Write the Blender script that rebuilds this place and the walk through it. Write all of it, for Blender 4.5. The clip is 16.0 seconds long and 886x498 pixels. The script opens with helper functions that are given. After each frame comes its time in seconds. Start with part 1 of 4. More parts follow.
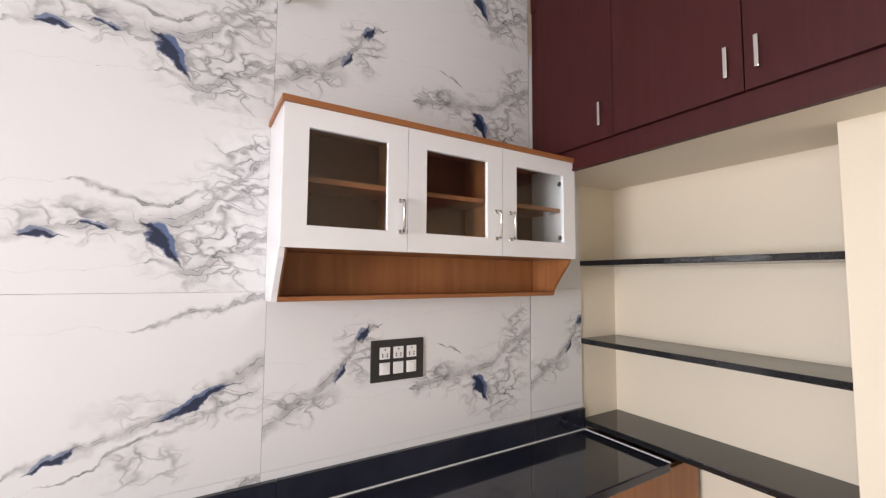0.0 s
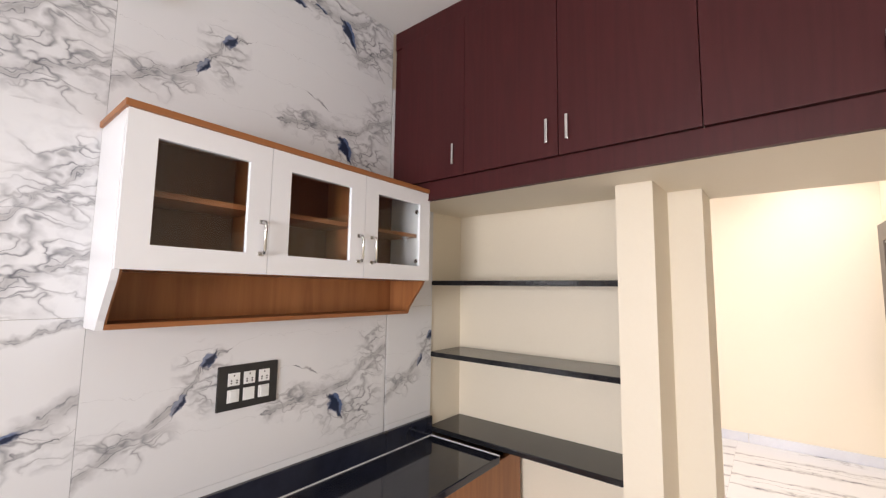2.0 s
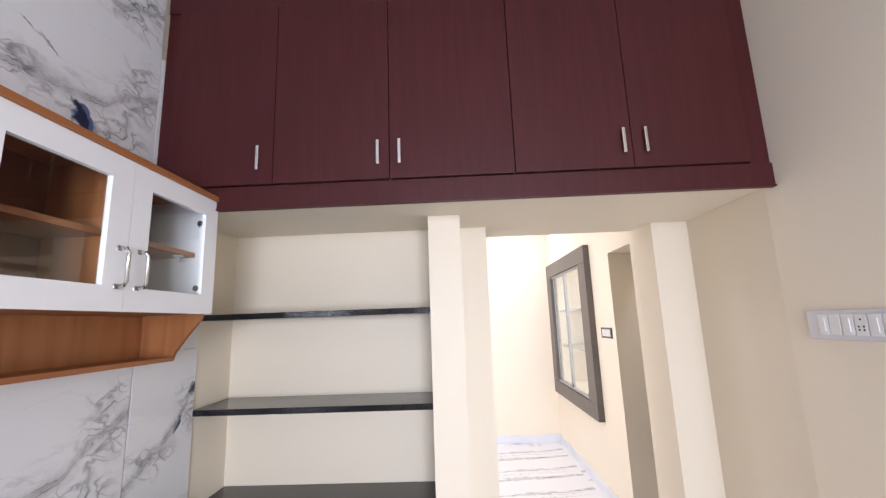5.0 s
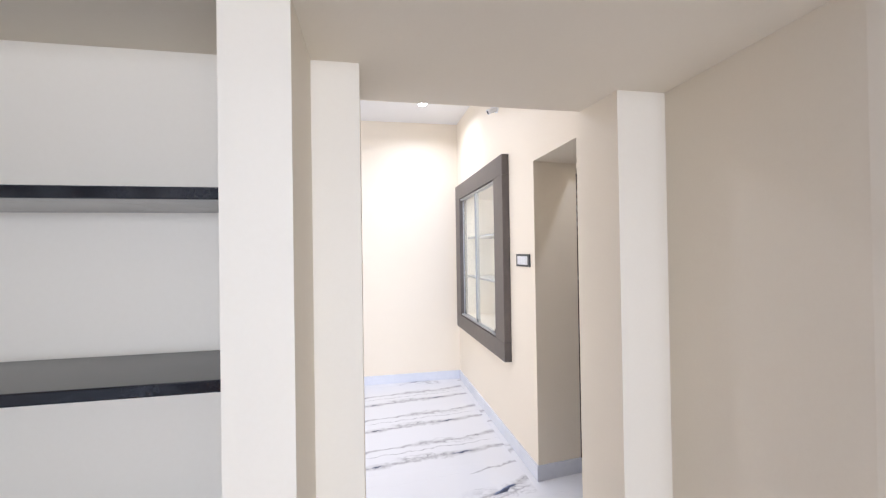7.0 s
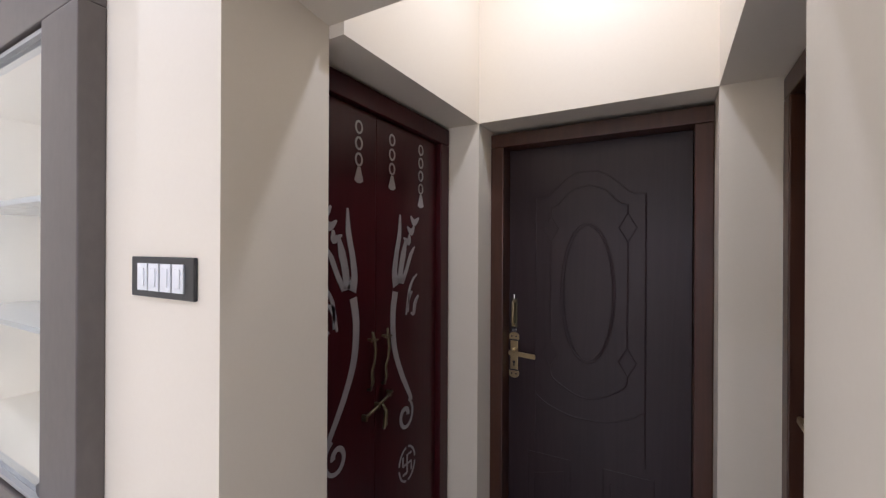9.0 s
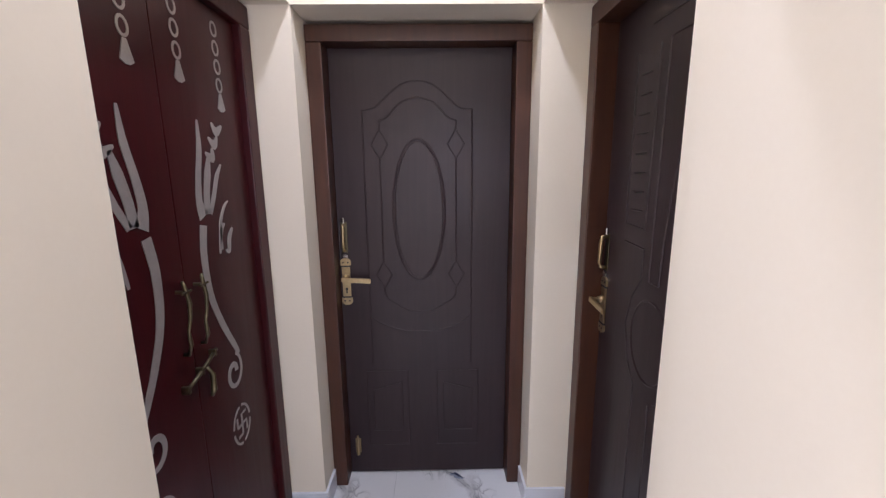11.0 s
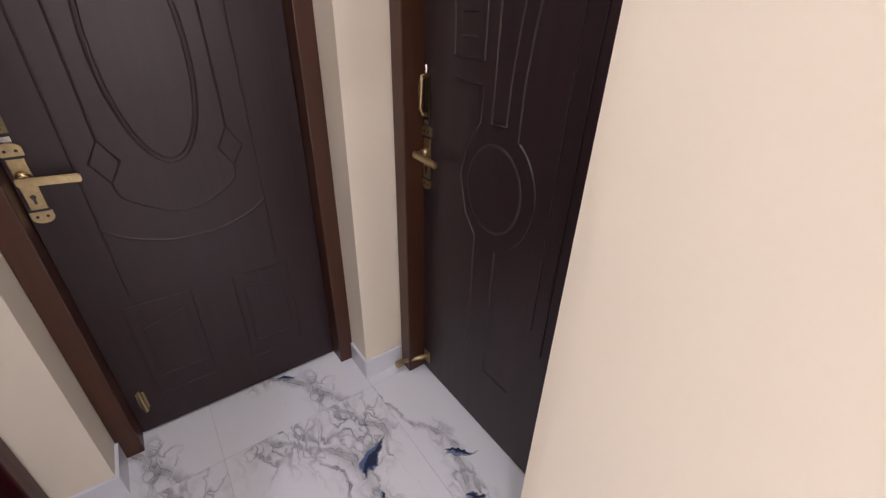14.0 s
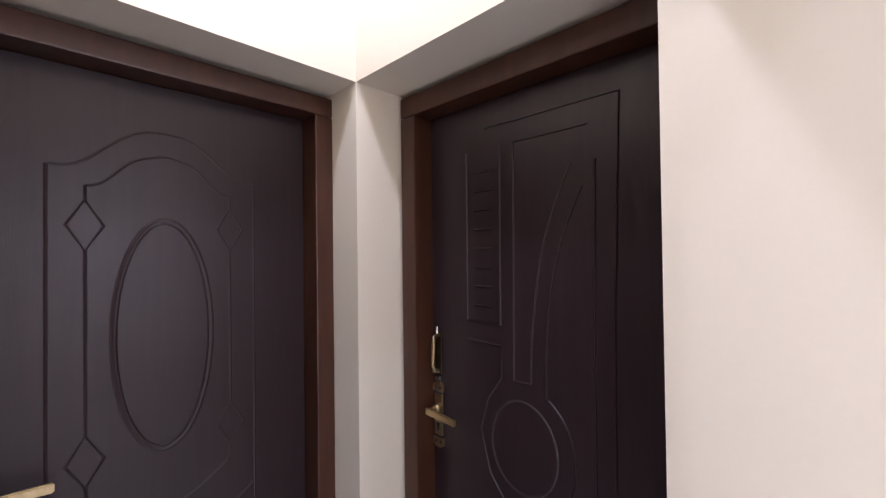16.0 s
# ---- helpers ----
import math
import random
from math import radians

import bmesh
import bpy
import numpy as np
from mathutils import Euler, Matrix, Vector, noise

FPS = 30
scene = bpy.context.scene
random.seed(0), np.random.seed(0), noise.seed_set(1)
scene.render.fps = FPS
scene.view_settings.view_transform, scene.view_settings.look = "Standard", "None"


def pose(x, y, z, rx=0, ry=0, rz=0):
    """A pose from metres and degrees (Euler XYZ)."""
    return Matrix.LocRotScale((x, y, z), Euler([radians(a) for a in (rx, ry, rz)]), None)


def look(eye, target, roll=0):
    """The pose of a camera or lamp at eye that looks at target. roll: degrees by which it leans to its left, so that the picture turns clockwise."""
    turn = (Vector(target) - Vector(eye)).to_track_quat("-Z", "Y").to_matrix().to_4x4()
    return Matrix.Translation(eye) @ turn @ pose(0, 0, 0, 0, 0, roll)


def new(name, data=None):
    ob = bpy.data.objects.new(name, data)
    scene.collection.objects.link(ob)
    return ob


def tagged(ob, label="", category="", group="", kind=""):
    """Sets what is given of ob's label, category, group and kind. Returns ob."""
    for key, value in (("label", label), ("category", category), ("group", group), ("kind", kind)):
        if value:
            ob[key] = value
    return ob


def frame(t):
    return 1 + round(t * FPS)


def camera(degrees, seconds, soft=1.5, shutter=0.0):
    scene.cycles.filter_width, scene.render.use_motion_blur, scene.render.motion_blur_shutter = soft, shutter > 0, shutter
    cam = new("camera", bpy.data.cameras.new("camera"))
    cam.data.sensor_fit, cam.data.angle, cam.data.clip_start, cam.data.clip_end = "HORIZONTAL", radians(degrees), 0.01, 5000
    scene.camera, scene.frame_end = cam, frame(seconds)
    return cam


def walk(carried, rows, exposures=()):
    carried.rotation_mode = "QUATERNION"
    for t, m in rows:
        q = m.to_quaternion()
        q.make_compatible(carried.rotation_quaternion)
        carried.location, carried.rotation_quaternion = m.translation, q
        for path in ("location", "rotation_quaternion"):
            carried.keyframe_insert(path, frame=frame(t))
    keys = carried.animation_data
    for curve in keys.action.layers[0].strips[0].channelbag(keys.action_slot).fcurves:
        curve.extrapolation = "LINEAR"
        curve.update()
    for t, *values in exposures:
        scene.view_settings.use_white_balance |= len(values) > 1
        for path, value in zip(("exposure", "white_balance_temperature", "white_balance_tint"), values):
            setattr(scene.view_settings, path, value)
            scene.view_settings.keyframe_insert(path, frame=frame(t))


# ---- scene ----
cam = camera(94.8, 16.0, 1.3)
PATH = [
    (0, (0.173, 0.344, 1.584), (1.204, 2.051, 1.722), 0.4),
    (0.5, (0.092, 0.298, 1.594), (1.295, 1.892, 1.707), 0.4),
    (1, (0.08, 0.296, 1.599), (1.377, 1.815, 1.701), 0.4),
    (1.5, (0.085, 0.283, 1.612), (1.506, 1.685, 1.729), 0.5),
    (2, (0.085, 0.283, 1.628), (1.642, 1.523, 1.824), 0.8),
    (2.5, (0.067, 0.3, 1.653), (1.746, 1.331, 1.995), 1.0),
    (3, (0.039, 0.383, 1.656), (1.807, 1.164, 2.169), 1.1),
    (3.5, (0.064, 0.489, 1.666), (1.885, 0.997, 2.318), 0.7),
    (3.7, (0.066, 0.556, 1.652), (1.905, 0.914, 2.353), -0.0),
    (5.8, (0.198, 0.67, 1.582), (2.194, 0.662, 1.72), -0.6),
    (6, (0.259, 0.637, 1.565), (2.257, 0.626, 1.658), -0.2),
    (6.5, (0.557, 0.566, 1.544), (2.553, 0.431, 1.57), -0.0),
    (7, (0.997, 0.485, 1.529), (2.961, 0.112, 1.545), -0.9),
    (7.5, (1.489, 0.392, 1.512), (3.373, -0.279, 1.547), -0.6),
    (8, (2.027, 0.156, 1.544), (3.747, -0.864, 1.555), -0.4),
    (8.5, (2.478, 0.0, 1.525), (3.884, -1.422, 1.535), -0.3),
    (9, (2.789, -0.14, 1.528), (3.76, -1.889, 1.527), 0.3),
    (9.2, (2.86, -0.175, 1.55), (3.63, -2.024, 1.549), 0.4),
    (11.3, (3.036, -0.261, 1.496), (2.997, -2.181, 0.937), -0.4),
    (11.5, (3.039, -0.286, 1.476), (3.0, -2.158, 0.773), -0.2),
    (12, (3.023, -0.319, 1.423), (2.987, -2.053, 0.427), -0.5),
    (12.5, (3.042, -0.327, 1.408), (2.948, -1.913, 0.194), -0.2),
    (13, (3.082, -0.352, 1.395), (2.813, -1.871, 0.122), 0.2),
    (13.5, (3.142, -0.448, 1.367), (2.527, -1.93, 0.173), 0.9),
    (14, (3.169, -0.582, 1.424), (2.127, -1.973, 0.434), 1.5),
    (14.5, (3.244, -0.705, 1.496), (1.79, -1.889, 0.801), 1.1),
    (15, (3.313, -0.734, 1.49), (1.63, -1.777, 1.209), -0.4),
    (15.5, (3.344, -0.732, 1.528), (1.666, -1.819, 1.468), -0.9),
    (15.7, (3.348, -0.731, 1.535), (1.732, -1.925, 1.535), -0.7),
    (16, (3.37, -0.726, 1.541), (1.948, -2.132, 1.566), -0.7),
]
EXPOSURES = [(0, 0.25, 7050, 18), (2.5, 0.25, 7050, 18), (3.5, 0.35, 6650, 18), (6.0, 0.35, 6000, 18), (7.0, 0.2, 5750, 16), (7.5, -0.1, 5900, 17), (8.0, -0.2, 5750, 17), (8.5, -0.25, 5650, 17), (9.0, -0.02, 5550, 18), (11.3, 0.85, 5550, 21), (12.5, 0.78, 5800, 23), (13.5, 0.68, 6250, 23), (15, 0.80, 5700, 22), (15.5, 0.78, 5600, 22), (16, 0.74, 5550, 22)]
walk(cam, [(t, look(eye, target, roll)) for t, eye, target, roll in PATH], EXPOSURES)

# ---- world and lights ----
world = bpy.data.worlds.new("sky")
scene.world = world
world.use_nodes = True
wt = world.node_tree
sky = wt.nodes.new("ShaderNodeTexSky")
sky.sky_type, sky.sun_disc, sky.sun_elevation, sky.sun_rotation = "NISHITA", False, radians(55), radians(200)
wt.nodes["Background"].inputs[1].default_value = 0.12
wt.links.new(sky.outputs[0], wt.nodes["Background"].inputs[0])


def area(name, eye, target, w, h, watts, colour, spread=180):
    lamp = bpy.data.lights.new(name, "AREA")
    lamp.shape, lamp.size, lamp.size_y, lamp.energy, lamp.color = "RECTANGLE", w, h, watts, colour
    lamp.spread = radians(spread)
    ob = new(name, lamp)
    ob.matrix_world = look(eye, target)
    return ob


area("kitchen_window_light", (-2.58, 0.2, 1.5), (2.0, 0.55, 1.0), 1.3, 1.2, 63, (0.85, 0.915, 1.0), 132)
area("hall_window_light", (2.6, 3.0, 1.6), (5, 2.6, 1.5), 1.8, 1.5, 68, (0.96, 0.96, 1.0))


# ---- materials ----
def tree(name):
    m = bpy.data.materials.new(name)
    m.use_nodes = True
    return m, m.node_tree.nodes, m.node_tree.links


def mth(nt, op, a, b=None, c=None, clamp=False):
    n = nt.nodes.new("ShaderNodeMath")
    n.operation, n.use_clamp = op, clamp
    for i, v in enumerate((a, b, c)):
        if v is None:
            continue
        if isinstance(v, (int, float)):
            n.inputs[i].default_value = v
        else:
            nt.links.new(v, n.inputs[i])
    return n.outputs[0]


def mix(nt, fac, a, b, blend="MIX"):
    n = nt.nodes.new("ShaderNodeMix")
    n.data_type, n.blend_type = "RGBA", blend
    for slot, v in ((0, fac), (6, a), (7, b)):
        if isinstance(v, (int, float)):
            n.inputs[slot].default_value = v
        elif isinstance(v, tuple):
            n.inputs[slot].default_value = (*v, 1)
        else:
            nt.links.new(v, n.inputs[slot])
    return n.outputs[2]


def noise_tex(nt, vec, scale, detail=3.0, rough=0.55):
    n = nt.nodes.new("ShaderNodeTexNoise")
    n.inputs["Scale"].default_value, n.inputs["Detail"].default_value, n.inputs["Roughness"].default_value = scale, detail, rough
    nt.links.new(vec, n.inputs["Vector"])
    return n


def coords(nt, scale=(1, 1, 1), world=False):
    if world:
        out = nt.nodes.new("ShaderNodeNewGeometry").outputs["Position"]
    else:
        out = nt.nodes.new("ShaderNodeTexCoord").outputs["Object"]
    mp = nt.nodes.new("ShaderNodeMapping")
    mp.inputs["Scale"].default_value = scale
    nt.links.new(out, mp.inputs[0])
    return mp.outputs[0]


def bump(nt, height, strength, dist=0.002):
    n = nt.nodes.new("ShaderNodeBump")
    n.inputs["Strength"].default_value, n.inputs["Distance"].default_value = strength, dist
    nt.links.new(height, n.inputs["Height"])
    nt.links.new(n.outputs[0], nt.nodes["Principled BSDF"].inputs["Normal"])


def surface(name, dark, light, rough=0.5, scale=8.0, stretch=(1, 1, 1), metal=0.0, fine=60.0, relief=0.1, world=False, spec=0.5, coat=0.0):
    """Two scales of variation between two near colours, uneven gloss and a fine relief."""
    m, nodes, links = tree(name)
    nt, bsdf = m.node_tree, nodes["Principled BSDF"]
    vec = coords(nt, stretch, world)
    big, small = noise_tex(nt, vec, scale), noise_tex(nt, vec, fine, 4.0)
    f = mth(nt, "MULTIPLY_ADD", small.outputs[0], 0.45, mth(nt, "MULTIPLY", big.outputs[0], 0.6), clamp=True)
    links.new(mix(nt, f, dark, light), bsdf.inputs["Base Color"])
    links.new(mth(nt, "MULTIPLY_ADD", big.outputs[0], 0.14, rough - 0.07, clamp=True), bsdf.inputs["Roughness"])
    bsdf.inputs["Metallic"].default_value = metal
    bsdf.inputs["Specular IOR Level"].default_value = spec
    bsdf.inputs["Coat Weight"].default_value = coat
    if relief:
        bump(nt, small.outputs[0], relief)
    return m


def grain(name, dark, light, axis, rough=0.4, scale=30.0, relief=0.06, spec=0.5):
    """Wood laminate with grain along one axis."""
    m, nodes, links = tree(name)
    nt, bsdf = m.node_tree, nodes["Principled BSDF"]
    stretch = [1.0, 1.0, 1.0]
    stretch[axis] = 0.06
    vec = coords(nt, tuple(stretch))
    a = noise_tex(nt, vec, scale, 5.0, 0.6)
    b = noise_tex(nt, vec, scale * 6, 3.0, 0.6)
    w = noise_tex(nt, vec, scale * 0.25, 2.0)
    rings = mth(nt, "FRACT", mth(nt, "MULTIPLY", w.outputs[0], 7.0))
    rings = mth(nt, "MULTIPLY", mth(nt, "ABSOLUTE", mth(nt, "SUBTRACT", rings, 0.5)), 0.5)
    f = mth(nt, "ADD", mth(nt, "MULTIPLY", a.outputs[0], 0.5), mth(nt, "ADD", rings, mth(nt, "MULTIPLY", b.outputs[0], 0.28)), clamp=True)
    links.new(mix(nt, f, dark, light), bsdf.inputs["Base Color"])
    links.new(mth(nt, "MULTIPLY_ADD", a.outputs[0], 0.2, rough - 0.1, clamp=True), bsdf.inputs["Roughness"])
    bsdf.inputs["Specular IOR Level"].default_value = spec
    bump(nt, b.outputs[0], relief)
    return m


def curve(nt, value, pts):
    n = nt.nodes.new("ShaderNodeFloatCurve")
    c = n.mapping.curves[0]
    c.points[0].location, c.points[1].location = pts[0], pts[-1]
    for p in pts[1:-1]:
        c.points.new(*p)
    for p in c.points:
        p.handle_type = "VECTOR"
    n.mapping.update()
    nt.links.new(value, n.inputs["Value"])
    return n.outputs[0]


def marble(name, veins, blots, fields, rough=0.07):
    """Glazed tile print, 1.2 x 0.6 m. veins: centre line (u, v) and width (u, w); blots: u, v, angle, length, width, depth; fields: u, v, ru, rv of fine grey nets."""
    m, nodes, links = tree(name)
    nt, bsdf = m.node_tree, nodes["Principled BSDF"]
    base = coords(nt)
    n1, n2 = noise_tex(nt, base, 5.0, 4.0, 0.65), noise_tex(nt, base, 17.0, 3.0, 0.6)
    warp = nt.nodes.new("ShaderNodeVectorMath")
    warp.operation = "MULTIPLY_ADD"
    links.new(n1.outputs[1], warp.inputs[0])
    warp.inputs[1].default_value = (0.12, 0.12, 0)
    links.new(base, warp.inputs[2])
    warp2 = nt.nodes.new("ShaderNodeVectorMath")
    warp2.operation = "MULTIPLY_ADD"
    links.new(n2.outputs[1], warp2.inputs[0])
    warp2.inputs[1].default_value = (0.036, 0.036, 0)
    links.new(warp.outputs[0], warp2.inputs[2])
    sep = nt.nodes.new("ShaderNodeSeparateXYZ")
    links.new(warp2.outputs[0], sep.inputs[0])
    u, v = mth(nt, "SUBTRACT", sep.outputs[0], 0.078), mth(nt, "SUBTRACT", sep.outputs[1], 0.078)
    un = mth(nt, "DIVIDE", u, 1.2, clamp=True)
    grey, dark = 0.0, 0.0
    for line, widths in veins:
        d = mth(nt, "ABSOLUTE", mth(nt, "SUBTRACT", v, mth(nt, "MULTIPLY", curve(nt, un, [(a / 1.2, b / 0.6) for a, b in line]), 0.6)))
        w = mth(nt, "MULTIPLY", curve(nt, un, [(a / 1.2, b * 10) for a, b in widths]), 0.1)
        w = mth(nt, "MAXIMUM", w, 0.0)
        soft = mth(nt, "SUBTRACT", 1.0, mth(nt, "DIVIDE", d, mth(nt, "ADD", w, 0.0005)), clamp=True)
        grey = mth(nt, "MAXIMUM", soft, grey)
        edge = mth(nt, "SUBTRACT", 1.0, mth(nt, "MULTIPLY", mth(nt, "ABSOLUTE", mth(nt, "SUBTRACT", d, mth(nt, "MULTIPLY", w, 0.25))), 320.0), clamp=True)
        dark = mth(nt, "MAXIMUM", mth(nt, "MULTIPLY", edge, mth(nt, "GREATER_THAN", w, 0.003)), dark)
    slant = nt.nodes.new("ShaderNodeMapping")
    slant.inputs["Rotation"].default_value, slant.inputs["Scale"].default_value = (0, 0, radians(-38)), (0.62, 1.25, 1.0)
    links.new(warp.outputs[0], slant.inputs[0])
    web = mth(nt, "ABSOLUTE", mth(nt, "SUBTRACT", noise_tex(nt, slant.outputs[0], 6.5, 3.0, 0.5).outputs[0], 0.5))
    web2 = mth(nt, "ABSOLUTE", mth(nt, "SUBTRACT", noise_tex(nt, slant.outputs[0], 11.0, 2.0, 0.5).outputs[0], 0.47))
    lines = mth(nt, "SUBTRACT", 1.0, mth(nt, "MULTIPLY", mth(nt, "MINIMUM", web, web2), 22.0), clamp=True)
    thin = mth(nt, "SUBTRACT", 1.0, mth(nt, "MULTIPLY", mth(nt, "MINIMUM", web, mth(nt, "MULTIPLY", web2, 1.5)), 45.0), clamp=True)
    zone = 0.0
    for cu, cv, ru, rv in fields:
        a = mth(nt, "DIVIDE", mth(nt, "SUBTRACT", u, cu), ru)
        b = mth(nt, "DIVIDE", mth(nt, "SUBTRACT", v, cv), rv)
        r = mth(nt, "SQRT", mth(nt, "ADD", mth(nt, "MULTIPLY", a, a), mth(nt, "MULTIPLY", b, b)))
        zone = mth(nt, "MAXIMUM", mth(nt, "MULTIPLY", mth(nt, "SUBTRACT", 1.15, r, clamp=True), 1.6, clamp=True), zone)
    cloud = mth(nt, "MULTIPLY", mth(nt, "SUBTRACT", n2.outputs[0], 0.46, clamp=True), 4.0, clamp=True)
    grey = mth(nt, "MULTIPLY", grey, mth(nt, "MULTIPLY_ADD", n2.outputs[0], 1.3, 0.1, clamp=True))
    field = mth(nt, "MULTIPLY", zone, mth(nt, "MAXIMUM", mth(nt, "MULTIPLY", lines, 0.62), mth(nt, "MULTIPLY", cloud, 0.38)))
    grey = mth(nt, "MAXIMUM", grey, field, clamp=True)
    dark = mth(nt, "MAXIMUM", mth(nt, "MULTIPLY", dark, mth(nt, "MULTIPLY", mth(nt, "SUBTRACT", n2.outputs[0], 0.4, clamp=True), 4.0, clamp=True)), mth(nt, "MULTIPLY", mth(nt, "MULTIPLY", thin, zone), mth(nt, "MULTIPLY", mth(nt, "SUBTRACT", n1.outputs[0], 0.42, clamp=True), 4.0, clamp=True)), clamp=True)
    blue, core = 0.0, 0.0
    for cu, cv, ang, ln, wd, depth in blots:
        c, s = math.cos(radians(ang)), math.sin(radians(ang))
        du, dv = mth(nt, "SUBTRACT", u, cu), mth(nt, "SUBTRACT", v, cv)
        a = mth(nt, "ADD", mth(nt, "MULTIPLY", du, c / ln), mth(nt, "MULTIPLY", dv, s / ln))
        b = mth(nt, "ADD", mth(nt, "MULTIPLY", du, -s / wd), mth(nt, "MULTIPLY", dv, c / wd))
        r = mth(nt, "SQRT", mth(nt, "ADD", mth(nt, "MULTIPLY", a, a), mth(nt, "MULTIPLY", b, b)))
        blue = mth(nt, "MAXIMUM", mth(nt, "MULTIPLY", mth(nt, "MULTIPLY", mth(nt, "SUBTRACT", 1.0, r, clamp=True), 5.0, clamp=True), depth), blue)
        b2 = mth(nt, "ABSOLUTE", mth(nt, "ADD", b, 0.3))
        core = mth(nt, "MAXIMUM", mth(nt, "MULTIPLY", mth(nt, "SUBTRACT", 0.75, mth(nt, "ADD", b2, mth(nt, "MULTIPLY", mth(nt, "ABSOLUTE", a), 0.5)), clamp=True), 4.0 * depth, clamp=True), core)
    col = mix(nt, mth(nt, "MULTIPLY", n1.outputs[0], 0.25), (0.755, 0.755, 0.765), (0.68, 0.685, 0.705))
    col = mix(nt, mth(nt, "MULTIPLY", grey, 0.85), col, (0.30, 0.29, 0.30))
    col = mix(nt, mth(nt, "MULTIPLY", dark, 0.95), col, (0.10, 0.105, 0.125))
    col = mix(nt, blue, col, (0.10, 0.145, 0.27))
    col = mix(nt, core, col, (0.025, 0.035, 0.07))
    links.new(col, bsdf.inputs["Base Color"])
    links.new(mth(nt, "MULTIPLY_ADD", n1.outputs[0], 0.06, rough, clamp=True), bsdf.inputs["Roughness"])
    bsdf.inputs["Specular IOR Level"].default_value = 0.4
    return m


PRINT_A = marble("marble_blotch_print",
                 [([(0, .15), (.5, .15), (.6, .17), (.72, .185), (.82, .2), (.92, .21), (1.02, .27), (1.1, .37), (1.2, .47)], [(0, 0), (.5, 0.0), (.6, .03), (.66, .016), (.72, .035), (.85, .05), (.95, .06), (1.05, .035), (1.2, .03)]),
                  ([(0, .3), (.68, .31), (.78, .29), (.9, .27), (.98, .33), (1.2, .34)], [(0, 0), (.66, 0), (.72, .016), (.9, .014), (1.0, .012), (1.2, .01)]),
                  ([(0, .05), (.9, .08), (1.0, .06), (1.1, .13), (1.2, .2)], [(0, 0), (.84, 0), (.9, .02), (1.0, .045), (1.1, .03), (1.2, .02)])],
                 [(.9, .15, -52, .066, .03, 1.0), (.62, .165, -8, .045, .014, .8), (.74, .19, -10, .03, .012, .7)],
                 [(1.04, .17, .22, .22), (1.13, .40, .14, .17), (.75, .2, .22, .06)])
PRINT_B = marble("marble_diagonal_print",
                 [([(0, -.0), (.45, .07), (.62, .142), (.8, .18), (.95, .235), (1.05, .28), (1.2, .366)], [(0, 0), (.48, 0), (.6, .012), (.75, .02), (.95, .04), (1.1, .045), (1.2, .05)]),
                  ([(0, .0), (.7, .10), (.85, .15), (1.0, .20), (1.2, .29)], [(0, 0), (.66, .0), (.8, .010), (1.0, .014), (1.1, .008), (1.2, 0)]),
                  ([(0, .45), (.85, .50), (.98, .52), (1.1, .56), (1.2, .59)], [(0, 0), (.8, 0), (.9, .014), (1.1, .014), (1.2, .02)])],
                 [(1.0, .255, 24, .11, .022, .9), (.68, .15, 20, .05, .012, .7)],
                 [(.88, .08, .12, .07), (1.0, .25, .25, .07)])
PRINT_C = marble("marble_double_print",
                 [([(0, .13), (.12, .21), (.24, .29), (.30, .37), (.36, .46), (.5, .5), (1.2, .5)], [(0, .03), (.1, .04), (.24, .05), (.3, .03), (.36, .03), (.42, 0), (1.2, 0)]),
                  ([(0, .2), (.55, .19), (.65, .21), (.75, .23), (.85, .24), (.95, .26), (1.05, .33), (1.2, .40)], [(0, 0), (.54, 0), (.6, .028), (.7, .03), (.85, .045), (1.0, .04), (1.1, .035), (1.2, .06)]),
                  ([(0, .35), (.7, .36), (.8, .33), (1.2, .3)], [(0, 0), (.68, 0), (.74, .012), (.82, 0), (1.2, 0)])],
                 [(.9, .16, -55, .06, .035, 1.0), (.345, .44, 70, .035, .02, .8), (.25, .29, 60, .05, .018, .6)],
                 [(.98, .17, .2, .19), (1.12, .38, .12, .16), (.33, .37, .1, .13), (.7, .22, .16, .07), (.12, .2, .14, .07)])

PRINT_D = marble("marble_streak_print",
                 [([(0, .10), (.3, .12), (.6, .17), (.9, .19), (1.2, .26)], [(0, .015), (.2, .05), (.5, .018), (.8, .055), (1.2, .028)]),
                  ([(0, .33), (.35, .38), (.7, .40), (1.2, .50)], [(0, .04), (.3, .012), (.6, .05), (.9, .014), (1.2, .045)]),
                  ([(0, .24), (.5, .29), (1.2, .37)], [(0, 0), (.3, .010), (.6, .006), (.8, .012), (1.2, 0)])],
                 [(.85, .19, 8, .08, .012, .6), (.2, .115, 6, .06, .010, .5)], [(.6, .18, .3, .05), (.8, .42, .25, .05)])

PRINT_E = marble("marble_edge_print",
                 [([(0, .50), (.4, .60), (.5, .57), (.6, .54), (.74, .475), (.9, .53), (1.06, .59), (1.2, .6)], [(0, 0), (.4, .0), (.5, .03), (.6, .045), (.74, .03), (.9, .02), (1.06, .012), (1.2, 0)])],
                 [(.72, .475, 60, .05, .014, .8), (.56, .535, 70, .04, .022, .7)], [(.60, .53, .14, .08), (.8, .5, .12, .05)])

